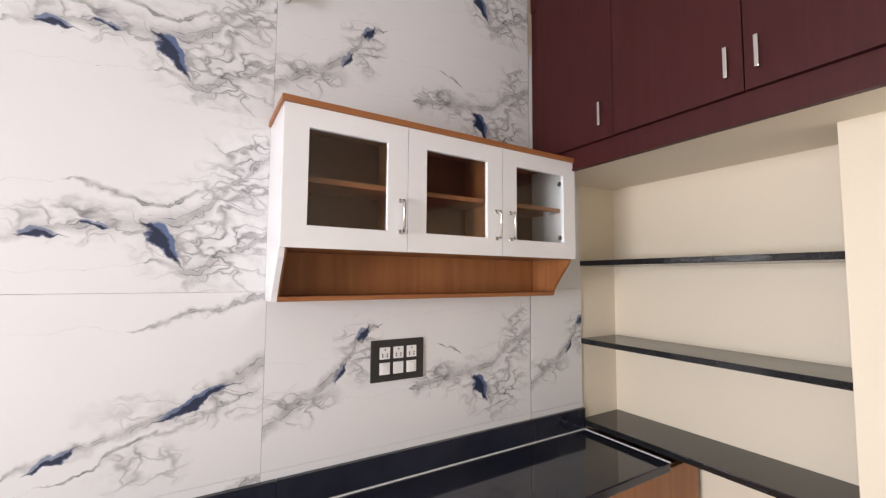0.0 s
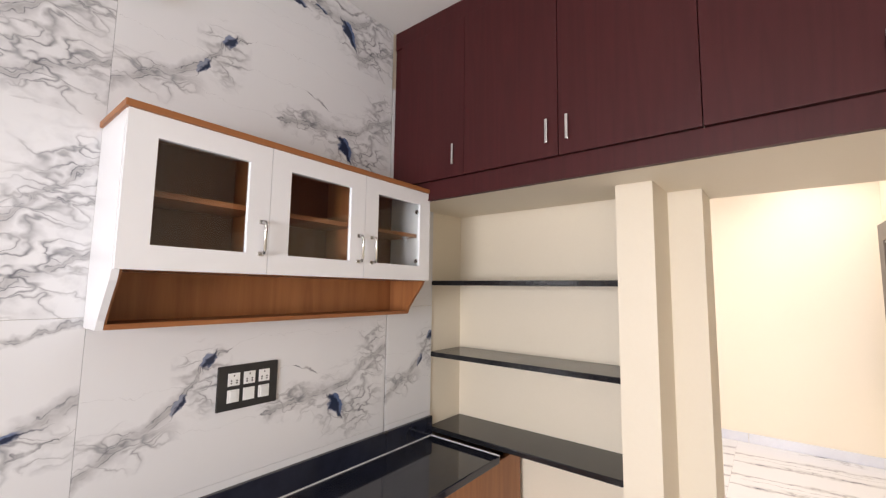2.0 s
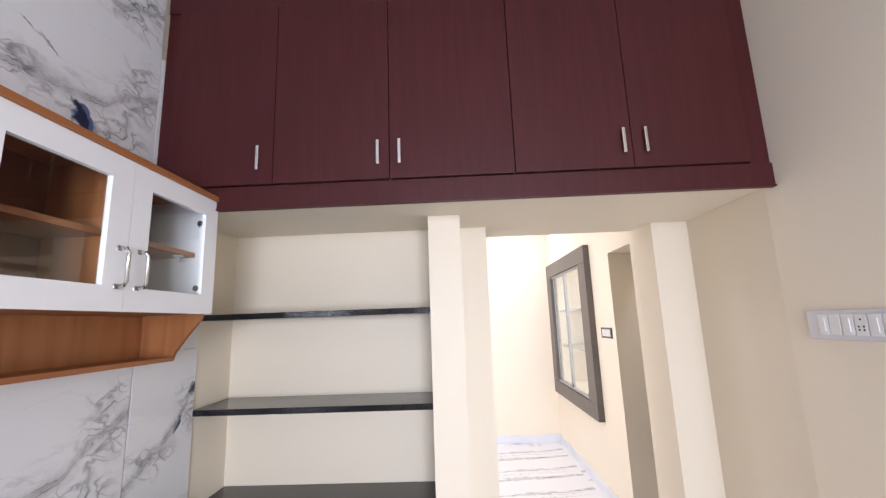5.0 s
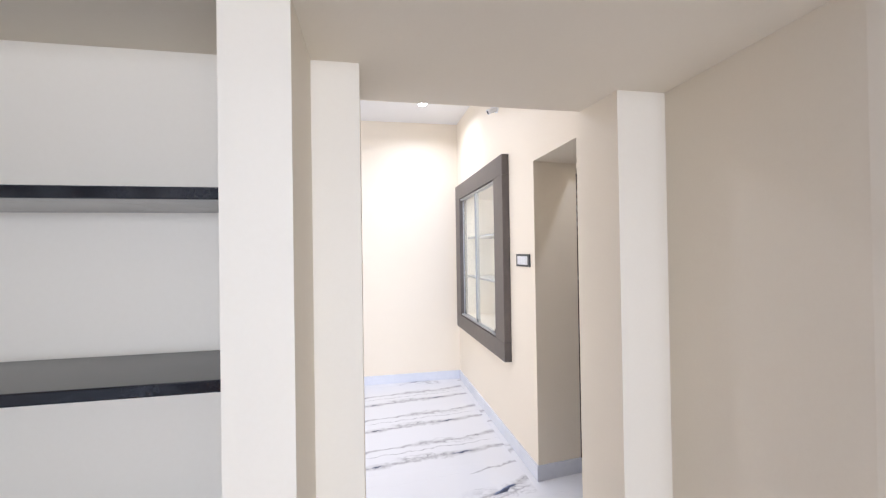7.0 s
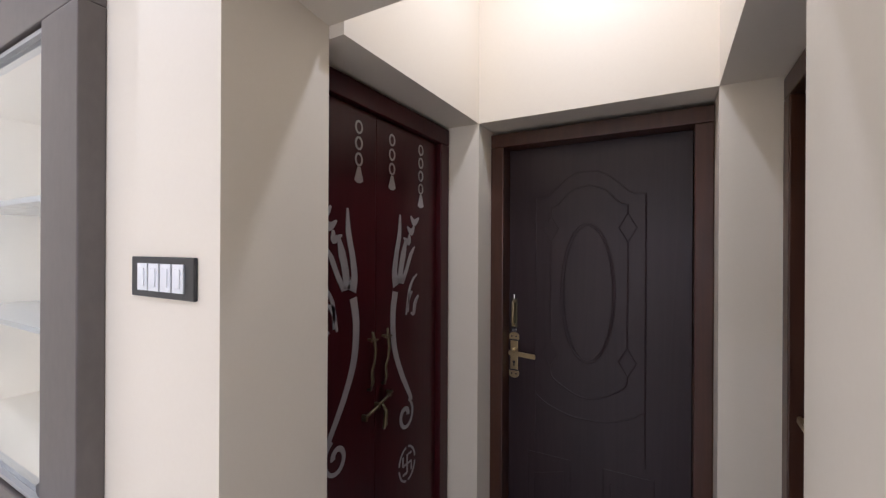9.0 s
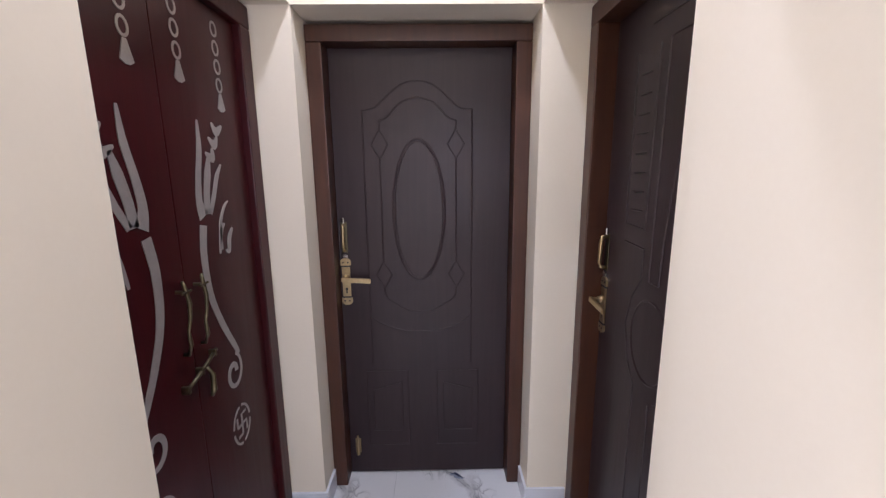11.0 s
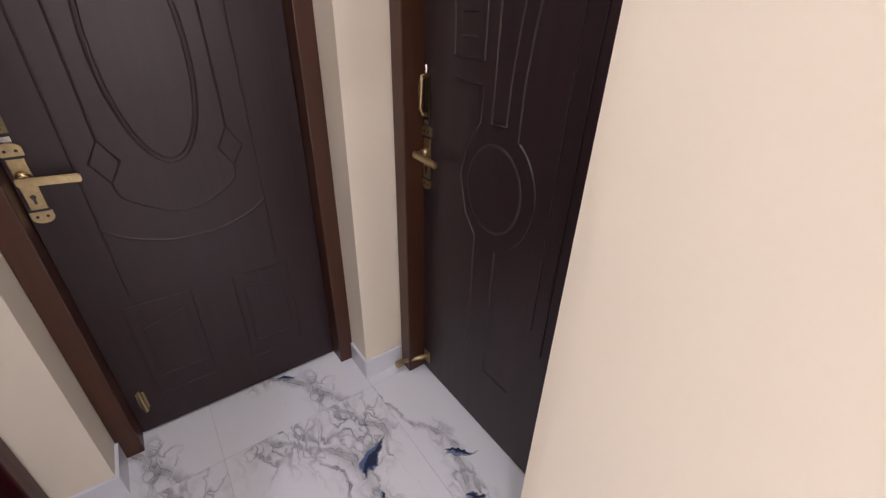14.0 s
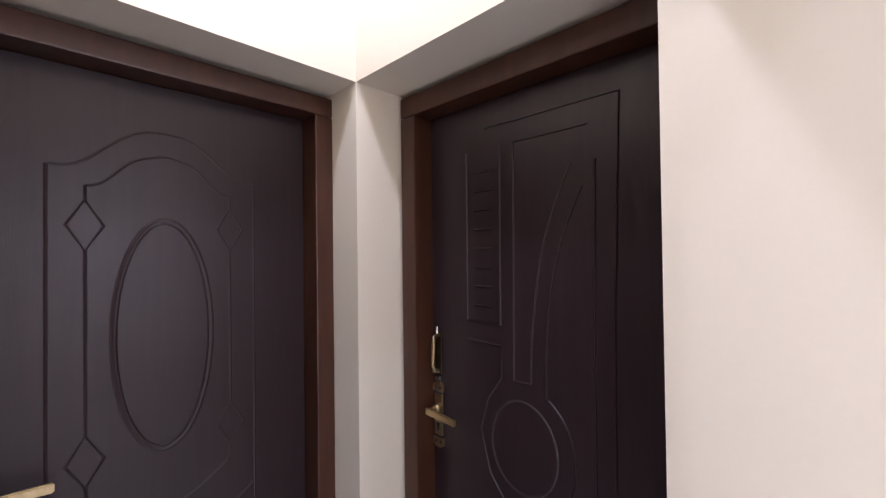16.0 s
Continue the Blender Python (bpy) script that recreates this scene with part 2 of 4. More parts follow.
PAINT = surface("cream_wall_paint", (0.80, 0.712, 0.565), (0.85, 0.767, 0.63), 0.55, 1.2, fine=90, relief=0.05, world=True, spec=0.3)
CEIL = surface("white_ceiling_paint", (0.80, 0.79, 0.77), (0.86, 0.85, 0.83), 0.7, 1.0, fine=80, relief=0.05, world=True, spec=0.2)
GROUT = surface("pale_grout", (0.72, 0.71, 0.70), (0.80, 0.79, 0.78), 0.8, world=True)
GRANITE = surface("black_granite", (0.004, 0.005, 0.009), (0.030, 0.034, 0.055), 0.07, 14, fine=3.5, relief=0.0, world=True, spec=0.55)
SLATE = surface("black_granite_shelf", (0.005, 0.005, 0.006), (0.020, 0.020, 0.023), 0.14, 9, fine=160, relief=0.02, world=True)
MAROON = grain("maroon_laminate", (0.036, 0.0042, 0.005), (0.073, 0.0115, 0.0125), 2, 0.48, 40, 0.05, 0.3)
TEAK = grain("teak_laminate_upright", (0.20, 0.062, 0.019), (0.46, 0.19, 0.066), 2, 0.42, 26)
TEAK_X = grain("teak_laminate_level", (0.20, 0.062, 0.019), (0.42, 0.165, 0.058), 0, 0.42, 26)
# teak grain at about half the brightness, for cabinet back and body
INNER = grain("darker_teak_laminate_inside", (0.10, 0.035, 0.014), (0.21, 0.085, 0.034), 2, 0.5, 26)
WHITE = surface("white_gloss_laminate", (0.80, 0.80, 0.81), (0.85, 0.85, 0.86), 0.16, 3, fine=40, relief=0.01)
CHROME = surface("brushed_chrome", (0.62, 0.61, 0.59), (0.75, 0.74, 0.72), 0.2, 20, metal=1.0, fine=120, relief=0.02)
ALU = surface("satin_aluminium", (0.40, 0.40, 0.40), (0.50, 0.50, 0.50), 0.55, 20, metal=0.8, fine=120, relief=0.02)
BRASS = surface("antique_brass", (0.30, 0.22, 0.11), (0.62, 0.49, 0.28), 0.34, 30, metal=1.0, fine=120, relief=0.05)
AGED = surface("aged_dark_brass", (0.07, 0.06, 0.035), (0.22, 0.19, 0.11), 0.4, 30, metal=1.0, fine=120, relief=0.05)
DOORSKIN = grain("dark_door_skin", (0.019, 0.0105, 0.0115), (0.036, 0.0205, 0.0225), 2, 0.36, 45, 0.12, 0.35)
FRAME = grain("brown_door_frame", (0.035, 0.011, 0.005), (0.080, 0.027, 0.012), 2, 0.36, 35, 0.1)
PUJA = grain("maroon_carved_door", (0.025, 0.0016, 0.0028), (0.047, 0.004, 0.0055), 2, 0.38, 40, 0.08, 0.28)
SILVER = surface("silver_inlay", (0.26, 0.235, 0.22), (0.42, 0.39, 0.37), 0.42, 25, metal=0.35, fine=150, relief=0.1)
STONE = surface("grey_brown_frame_laminate", (0.066, 0.053, 0.045), (0.155, 0.130, 0.113), 0.45, 7, (1, 1, 0.5), fine=45, relief=0.08, world=True)
SKIRT = surface("pale_skirting_tile", (0.62, 0.64, 0.70), (0.78, 0.79, 0.83), 0.14, 4, fine=25, relief=0.0, world=True)
BLACK = surface("black_plastic", (0.012, 0.012, 0.013), (0.03, 0.03, 0.032), 0.35, 30)
PLASTIC = surface("white_plastic", (0.78, 0.78, 0.77), (0.84, 0.84, 0.83), 0.25, 20, relief=0.0)
SLOT = surface("dark_slot", (0.02, 0.02, 0.02), (0.04, 0.04, 0.04), 0.6, 20, relief=0.0)
PALE = surface("pale_grey_plastic", (0.60, 0.60, 0.63), (0.68, 0.68, 0.71), 0.18, 20, relief=0.0)
SHELFGLASS = surface("grey_showcase_shelf", (0.30, 0.31, 0.31), (0.40, 0.41, 0.41), 0.2, 10, relief=0.0)

GLASS, gn, gl = tree("clear_glass")
gb = gn["Principled BSDF"]
gb.inputs["Transmission Weight"].default_value, gb.inputs["Roughness"].default_value, gb.inputs["IOR"].default_value = 1.0, 0.01, 1.45
gb.inputs["Base Color"].default_value = (0.90, 0.93, 0.91, 1)

LED, ln, ll = tree("lit_led")
ln["Principled BSDF"].inputs["Emission Color"].default_value = (1, 0.97, 0.92, 1)
ln["Principled BSDF"].inputs["Emission Strength"].default_value = 12


# ---- building helpers ----
def add_box(bm, a, b, bevel=0.0):
    lo, hi = [min(p, q) for p, q in zip(a, b)], [max(p, q) for p, q in zip(a, b)]
    got = bmesh.ops.create_cube(bm, size=1.0)
    for v in got["verts"]:
        v.co = Vector([(lo[i] + hi[i]) / 2 + v.co[i] * (hi[i] - lo[i]) for i in range(3)])
    if bevel:
        edges = {e for v in got["verts"] for e in v.link_edges}
        bmesh.ops.bevel(bm, geom=list(edges), offset=bevel, segments=2, affect="EDGES", profile=0.6)
    return bm


def box(a, b, bevel=0.0):
    return add_box(bmesh.new(), a, b, bevel)


def prism(outline, depth, to3, bm=None):
    """A flat outline with thickness; to3 maps (a, b, d) to a place."""
    bm = bm or bmesh.new()
    front = [bm.verts.new(to3(a, b, 0)) for a, b in outline]
    back = [bm.verts.new(to3(a, b, depth)) for a, b in outline]
    bm.faces.new(front), bm.faces.new(back[::-1])
    n = len(outline)
    for i in range(n):
        bm.faces.new((front[i], back[i], back[(i + 1) % n], front[(i + 1) % n]))
    bmesh.ops.recalc_face_normals(bm, faces=bm.faces)
    return bm


def tube(points, radius, bm=None, sides=10, radii=None):
    bm = bm or bmesh.new()
    pts = [Vector(p) for p in points]
    rings = []
    for i, p in enumerate(pts):
        along = (pts[min(i + 1, len(pts) - 1)] - pts[max(i - 1, 0)]).normalized()
        side = along.cross(Vector((0, 0, 1)) if abs(along.z) < 0.9 else Vector((1, 0, 0))).normalized()
        up = side.cross(along)
        r = radii[i] if radii else radius
        rings.append([bm.verts.new(p + r * (math.cos(k * math.tau / sides) * side + math.sin(k * math.tau / sides) * up)) for k in range(sides)])
    for a, b in zip(rings, rings[1:]):
        for k in range(sides):
            bm.faces.new((a[k], a[(k + 1) % sides], b[(k + 1) % sides], b[k]))
    bm.faces.new(rings[0][::-1]), bm.faces.new(rings[-1])
    bmesh.ops.recalc_face_normals(bm, faces=bm.faces)
    return bm


def ridge(points, width, height, y0, bm=None, closed=False, flat=False, widths=None):
    """A raised line on a door's face (local x, z; the face looks to -y)."""
    bm = bm or bmesh.new()
    n, rows = len(points), []
    for i, (x, z) in enumerate(points):
        a = points[(i - 1) % n] if closed or i else points[0]
        b = points[(i + 1) % n] if closed or i < n - 1 else points[-1]
        d = Vector((b[0] - a[0], b[1] - a[1]))
        d = d.normalized() if d.length else Vector((1, 0))
        w = (widths[i] if widths else width) / 2
        l, r = (x - d.y * w, z + d.x * w), (x + d.y * w, z - d.x * w)
        if flat:
            rows.append([bm.verts.new((l[0], y0, l[1])), bm.verts.new((l[0], y0 - height, l[1])), bm.verts.new((r[0], y0 - height, r[1])), bm.verts.new((r[0], y0, r[1]))])
        else:
            rows.append([bm.verts.new((l[0], y0, l[1])), bm.verts.new((x, y0 - height, z)), bm.verts.new((r[0], y0, r[1]))])
    pairs = list(zip(rows, rows[1:] + rows[:1])) if closed else list(zip(rows, rows[1:]))
    for a, b in pairs:
        for k in range(len(a) - 1):
            bm.faces.new((a[k], b[k], b[k + 1], a[k + 1]))
    if not closed and flat:
        bm.faces.new(rows[0]), bm.faces.new(rows[-1])
    bmesh.ops.recalc_face_normals(bm, faces=bm.faces)
    return bm


def arc(cx, cz, rx, rz, a0, a1, n=16):
    return [(cx + rx * math.cos(radians(a0 + (a1 - a0) * i / n)), cz + rz * math.sin(radians(a0 + (a1 - a0) * i / n))) for i in range(n + 1)]


def smooth_line(pts, n=6):
    """A rounded line through a few points."""
    out, p = [], [Vector(q) for q in pts]
    for i in range(len(p) - 1):
        a, b, c, d = p[max(i - 1, 0)], p[i], p[i + 1], p[min(i + 2, len(p) - 1)]
        for k in range(n):
            t = k / n
            out.append(tuple(0.5 * (2 * b + (c - a) * t + (2 * a - 5 * b + 4 * c - d) * t * t + (3 * b - a - 3 * c + d) * t ** 3)))
    return out + [tuple(p[-1])]


def part(name, bm, material, parent=None, label="", soft=False):
    me = bpy.data.meshes.new(name)
    bm.to_mesh(me)
    bm.free()
    me.materials.append(material)
    if soft:
        me.polygons.foreach_set("use_smooth", [True] * len(me.polygons))
    ob = new(name, me)
    if parent:
        ob.parent = parent
    if label:
        ob["label"] = label
    return ob


def structure(name, bm, material, label, category):
    return tagged(part(name, bm, material), label, category, kind="structure")


def boxes(*pairs):
    bm = bmesh.new()
    for a, b in pairs:
        add_box(bm, a, b)
    return bm


# ---- the large structure ----
CEIL_Z, SOFFIT, HEAD = 3.05, 2.085, 2.095
WALL_N, WALL_S, SOUTH = 1.858, -0.545, -0.625
EAST = 5.83
OX0, OX1, JAMB_X = 2.608, 3.60, 3.557
floor = structure("floor", box((-2.8, -2.4, -0.12), (6.1, 4.5, -0.011)), GROUT, "pale grouted bed under veined white floor tiles", "floor")
structure("ceiling", boxes(((-2.8, -0.75, CEIL_Z), (2.5, 2.1, 3.2)), ((2.5, -0.75, CEIL_Z + 0.03), (6.1, 4.5, 3.2)), ((2.3, -2.4, CEIL_Z), (4.0, -0.75, 3.2))), CEIL, "plain white painted flat ceiling", "ceiling")
structure("wall_north", boxes(((-2.8, WALL_N, -0.01), (2.25, 2.1, CEIL_Z))), PAINT, "cream painted kitchen wall behind marble tiles", "wall")
structure("wall_west", boxes(((-2.8, -0.75, -0.01), (-2.6, -0.45, CEIL_Z)), ((-2.8, 0.85, -0.01), (-2.6, WALL_N, CEIL_Z)), ((-2.8, -0.45, -0.01), (-2.6, 0.85, 0.85)), ((-2.8, -0.45, 2.05), (-2.6, 0.85, CEIL_Z))), PAINT, "cream painted kitchen wall with a window opening", "wall")
structure("wall_kitchen_south", prism([(-2.6, -0.75), (2.4, -0.75), (2.4, -0.612), (2.3, -0.606), (1.66, WALL_S), (-2.6, WALL_S)], CEIL_Z + 0.01, lambda a, b, d: (a, b, d - 0.01)), PAINT, "plain cream painted kitchen wall", "wall")
structure("wall_partition", boxes(((2.315, SOUTH, -0.01), (OX0, -0.412, SOFFIT + 0.06)), ((2.574, SOUTH, SOFFIT + 0.06), (OX0, -0.412, CEIL_Z + 0.029)), ((1.915, 0.637, -0.01), (2.25, 0.784, SOFFIT + 0.06)), ((2.24, 0.497, -0.01), (2.57, 0.637, SOFFIT + 0.06)), ((2.25, 0.637, -0.01), (2.57, 2.1, SOFFIT + 0.06)), ((2.2, SOUTH, SOFFIT + 0.12), (2.57, 2.1, CEIL_Z))), PAINT, "cream painted partition with pilasters beside an open doorway", "wall")
structure("loft_slab", prism([(1.62, SOFFIT - 0.007), (2.573, SOFFIT + 0.028), (2.573, SOFFIT + 0.12), (1.62, SOFFIT + 0.12)], WALL_N + 0.7, lambda a, b, d: (a, d - 0.7, b)), PAINT, "cream painted concrete slab under the loft", "slab")
structure("wall_hall_south", boxes(((OX1, -0.80, -0.01), (4.25, SOUTH, CEIL_Z + 0.03)), ((5.50, -0.80, -0.01), (6.1, SOUTH, CEIL_Z + 0.03)), ((4.25, -0.80, -0.01), (5.50, SOUTH, 0.812)), ((4.25, -0.80, 2.13), (5.50, SOUTH, CEIL_Z + 0.03))), PAINT, "cream painted hall wall around a recessed showcase", "wall")
structure("wall_recess_back", box((3.9, -1.02, 0.6), (5.7, -1.0, 2.3)), PAINT, "cream painted back of the showcase recess", "wall")
structure("wall_pier_west", boxes(((2.41, -0.80, -0.01), (OX0, SOUTH, CEIL_Z + 0.03)), ((2.55, -0.950, -0.01), (OX0, -0.80, 2.13))), PAINT, "plain cream painted pier beside the opening", "wall")
structure("wall_pier_east", prism([(JAMB_X, SOUTH), (OX1, SOUTH), (OX1, -0.80), (3.69, -0.80), (3.69, -0.955), (3.598, -0.955)], 2.14, lambda a, b, d: (a, b, d - 0.01)), PAINT, "plain cream painted pier beside the opening", "wall")
structure("wall_opening_head", box((OX0, -0.955, 2.13), (OX1, SOUTH, CEIL_Z + 0.03)), PAINT, "cream painted wall above the opening to the doors", "wall")
structure("wall_east", boxes(((EAST, -1.0, -0.01), (6.1, 4.5, CEIL_Z + 0.03))), PAINT, "plain cream painted wall at the hall's end", "wall")
structure("wall_hall_north", boxes(((2.25, 4.3, -0.01), (5.83, 4.5, 3.1))), PAINT, "plain cream painted hall end wall", "wall")
structure("wall_hall_west", boxes(((2.25, 3.95, -0.01), (2.57, 4.3, 3.1)), ((2.25, 2.1, -0.01), (2.57, 3.95, 0.8)), ((2.25, 2.1, 2.4), (2.57, 3.95, 3.1))), PAINT, "cream painted hall wall with a window opening", "wall")
structure("wall_lobby_east", boxes(((3.545, -1.83, HEAD), (4.0, -0.955, CEIL_Z)), ((3.80, -2.3, -0.01), (4.0, -0.79, HEAD)), ((3.545, -2.3, -0.01), (3.8, -1.83, CEIL_Z))), PAINT, "cream painted lobby wall with a recessed door", "wall")
structure("wall_lobby_south", boxes(((2.64, -2.3, HEAD), (3.545, -1.83, CEIL_Z)), ((2.3, -2.4, -0.01), (4.0, -2.2, HEAD))), PAINT, "cream painted lobby wall with a recessed door", "wall")
structure("wall_lobby_west", boxes(((2.3, -1.83, HEAD), (2.64, -0.955, CEIL_Z)), ((2.25, -1.9, -0.01), (2.35, -0.79, HEAD)), ((2.25, -2.3, -0.01), (2.64, -1.83, CEIL_Z))), PAINT, "cream painted lobby wall with a recessed door", "wall")


def skirting(a, b):
    return box(a, b, 0.002)


sk = tagged(new("baseboard"), "pale bluish tile skirting along the walls", "skirting", kind="structure")
for a, b in [((JAMB_X, SOUTH, 0), (4.21, SOUTH + 0.012, 0.1)), ((4.213, SOUTH, 0), (4.81, SOUTH + 0.012, 0.1)), ((4.813, SOUTH, 0), (5.41, SOUTH + 0.012, 0.1)), ((5.413, SOUTH, 0), (EAST, SOUTH + 0.012, 0.1)),
             ((EAST - 0.012, SOUTH + 0.012, 0), (EAST, 0.53, 0.1)), ((EAST - 0.012, 0.533, 0), (EAST, 1.73, 0.1)), ((EAST - 0.012, 1.733, 0), (EAST, 2.93, 0.1)), ((EAST - 0.012, 2.933, 0), (EAST, 4.2, 0.1)),
             ((OX0, -0.950, 0), (OX0 + 0.012, -0.682, 0.1)), ((OX0, -0.680, 0), (OX0 + 0.012, -0.412, 0.1)),
             ((3.533, -1.83, 0), (3.70, -1.818, 0.1)), ((3.533, -1.97, 0), (3.545, -1.83, 0.1)), ((2.64, -1.97, 0), (2.652, -1.83, 0.1)), ((2.47, -1.83, 0), (2.652, -1.818, 0.1))]:
    part("skirting_tile", skirting(a, b), SKIRT, sk)

part("skirting_tile", prism([(JAMB_X - 0.012, SOUTH + 0.012), (JAMB_X, SOUTH + 0.012), (3.598, -0.955), (3.586, -0.955)], 0.1, lambda a, b, d: (a, b, d)), SKIRT, sk)


# ---- kitchen ----
def handle(name, parent, x, y, z, length, out, material=CHROME, flip=1):
    """A bow handle, upright, standing off towards -y (or -x when out is along x)."""
    ox, oy = out
    pts = [(x, y, z), (x + ox * 0.8, y + oy * 0.8, z + 0.002), (x + ox, y + oy, z + 0.012), (x + ox, y + oy, z + length - 0.012), (x + ox * 0.8, y + oy * 0.8, z + length - 0.002), (x, y, z + length)]
    bm = tube(pts, 0.0055, sides=10)
    side = Vector((oy, -ox, 0)).normalized() * 0.009
    o = Vector((ox, oy, 0)).normalized() * 0.004
    for zz in (z, z + length):
        add_box(bm, (x - abs(side.x) - abs(o.x), y - abs(side.y) - abs(o.y), zz - 0.007), (x + abs(side.x) + abs(o.x) * 0, y + abs(side.y) * 1 + abs(o.y) * 0, zz + 0.007), 0.001)
    return part(name, bm, material, parent, "chrome bow handle", True)


def bar_handle(parent, x, y, z, length):
    bm = box((x - 0.022, y - 0.006, z), (x - 0.015, y + 0.006, z + length), 0.002)
    for zz in (z + 0.004, z + length - 0.016):
        add_box(bm, (x - 0.016, y - 0.005, zz), (x, y + 0.005, zz + 0.012), 0.001)
    return part("handle", bm, CHROME, parent, "flat chrome bar handle")


def loft_cabinet():
    e = tagged(new("loft_cabinet"), "wide maroon laminate loft cabinet with five doors and chrome handles", "cabinet")
    part("top_rail", box((1.602, WALL_S + 0.001, 2.95), (1.64, 1.848, CEIL_Z - 0.001), 0.002), MAROON, e)
    part("bottom_rail", box((1.599, WALL_S + 0.001, 2.072), (1.619, 1.848, 2.158), 0.002), MAROON, e)
    part("lower_lip", box((1.594, WALL_S + 0.001, 2.064), (1.619, 1.848, 2.0715), 0.001), MAROON, e)
    part("stile", box((1.608, -0.544, 2.16), (1.64, -0.468, 2.949), 0.002), MAROON, e)
    part("stile", box((1.608, 1.79, 2.16), (1.64, 1.848, 2.949), 0.002), MAROON, e)
    part("carcass", box((1.641, -0.52, 2.21), (2.19, 1.84, 2.98)), MAROON, e)
    seams = [1.789, 1.365, 0.905, 0.42, -0.03, -0.466]
    pulls = [1.42, 0.948, 0.864, 0.006, -0.077]
    for i, hy in enumerate(pulls):
        d = part("door", box((1.589 - 0.0015 * (i % 2), seams[i + 1] + 0.0015, 2.162), (1.622, seams[i] - 0.0015, 2.947), 0.0015), MAROON, e)
        bar_handle(d, 1.5885, hy, 2.214, 0.1)
    return e


loft_cabinet()


def frame_slab(a, b, c, d, ia, ib, ic, idd, y0, y1):
    """One board with a rectangular hole through it."""
    bm = bmesh.new()
    rings = []
    for y in (y0, y1):
        rings.append([bm.verts.new((x, y, z)) for x, z in ((a, c), (b, c), (b, d), (a, d))])
        rings.append([bm.verts.new((x, y, z)) for x, z in ((ia, ic), (ib, ic), (ib, idd), (ia, idd))])
    fo, fi, bo, bi = rings
    for i in range(4):
        j = (i + 1) % 4
        for q in ((fo[i], fo[j], fi[j], fi[i]), (bo[i], bi[i], bi[j], bo[j]), (fo[i], bo[i], bo[j], fo[j]), (fi[i], fi[j], bi[j], bi[i])):
            bm.faces.new(q)
    bmesh.ops.recalc_face_normals(bm, faces=bm.faces)
    return bm


def wall_cabinet():
    e = tagged(new("wall_cabinet"), "white glazed wall cabinet with teak top and open teak shelf", "cabinet")
    x0, x1, yf, yb, z0, z1 = 0.375, 1.612, 1.604, 1.846, 1.668, 2.10
    part("top", box((x0 - 0.008, yf - 0.027, z1), (x1 + 0.012, yb, z1 + 0.02), 0.003), TEAK_X, e, "teak laminate top board")
    side = [(yf + 0.0, z1), (yb, z1), (yb, 1.503), (1.712, 1.503), (1.70, 1.53), (1.66, 1.585), (yf + 0.012, 1.64), (yf, z0)]
    part("side", prism(side, 0.017, lambda a, b, d: (x0 + d, a, b)), WHITE, e)
    part("side", prism([(yf, z1), (yb, z1), (yb, z0), (yf, z0)], 0.017, lambda a, b, d: (x1 - 0.017 + d, a, b)), WHITE, e)
    lower = [(yf + 0.004, z0 - 0.001), (yb, z0 - 0.001), (yb, 1.503), (1.716, 1.503), (1.705, 1.532), (1.665, 1.588), (yf + 0.016, 1.643)]
    part("bracket", prism(lower, 0.016, lambda a, b, d: (x1 - 0.019 + d, a, b)), TEAK, e, "curved teak bracket")
    part("bracket", prism(lower, 0.006, lambda a, b, d: (x0 + 0.018 + d, a, b)), TEAK, e, "curved teak bracket")
    part("shelf_board", box((x0 + 0.018, 1.705, 1.503), (x1 - 0.02, yb, 1.519), 0.002), TEAK_X, e, "teak open shelf board")
    part("back_panel", box((x0 + 0.025, yb - 0.012, 1.519), (x1 - 0.02, yb - 0.004, z0 - 0.001)), TEAK, e, "upright-grained teak back panel")
    part("bottom", box((x0 + 0.018, yf + 0.002, z0), (x1 - 0.018, yb, z0 + 0.016)), TEAK_X, e)
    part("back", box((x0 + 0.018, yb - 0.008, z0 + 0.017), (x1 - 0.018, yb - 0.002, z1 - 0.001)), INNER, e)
    part("inner_shelf", box((x0 + 0.018, yf + 0.05, 1.882), (x1 - 0.018, yb - 0.009, 1.90), 0.001), TEAK_X, e, "teak inner shelf")
    edges = [x0, 0.781, 1.196, x1]
    for sx in (0.781, 1.196):
        part("divider", box((sx - 0.008, yf + 0.03, z0 + 0.017), (sx + 0.008, yb - 0.009, z1 - 0.001)), TEAK, e)
    part("side_lining", box((x1 - 0.022, yf + 0.004, z0 + 0.017), (x1 - 0.0175, yb - 0.009, z1 - 0.001)), WHITE, e)
    for i in range(3):
        a, b = edges[i] + 0.001, edges[i + 1] - 0.001
        ga, gb2 = a + 0.072, b - 0.072
        d = part("door", frame_slab(a, b, z0, z1 - 0.001, ga, gb2, 1.736, 2.034, yf - 0.019, yf - 0.001), WHITE, e, "white glossy door frame")
        g = part("pane", box((ga - 0.004, yf - 0.010, 1.732), (gb2 + 0.004, yf - 0.006, 2.038)), GLASS, d, "clear glass pane")
        g.visible_shadow = False
        hx = (0.755, 1.165, 1.236)[i]
        handle("handle", d, hx, yf - 0.019, 1.735, 0.105, (0, -0.03))
        hinge = b - 0.055
        for hz in (1.76, 2.0) if i == 2 else ():
            part("hinge", add_box(tube([(hinge - 0.02, yf + 0.004, hz), (hinge + 0.012, yf + 0.004, hz)], 0.011), (hinge + 0.0, yf + 0.004, hz - 0.009), (hinge + 0.033, yf + 0.022, hz + 0.009), 0.001), CHROME, d, "steel cup hinge")
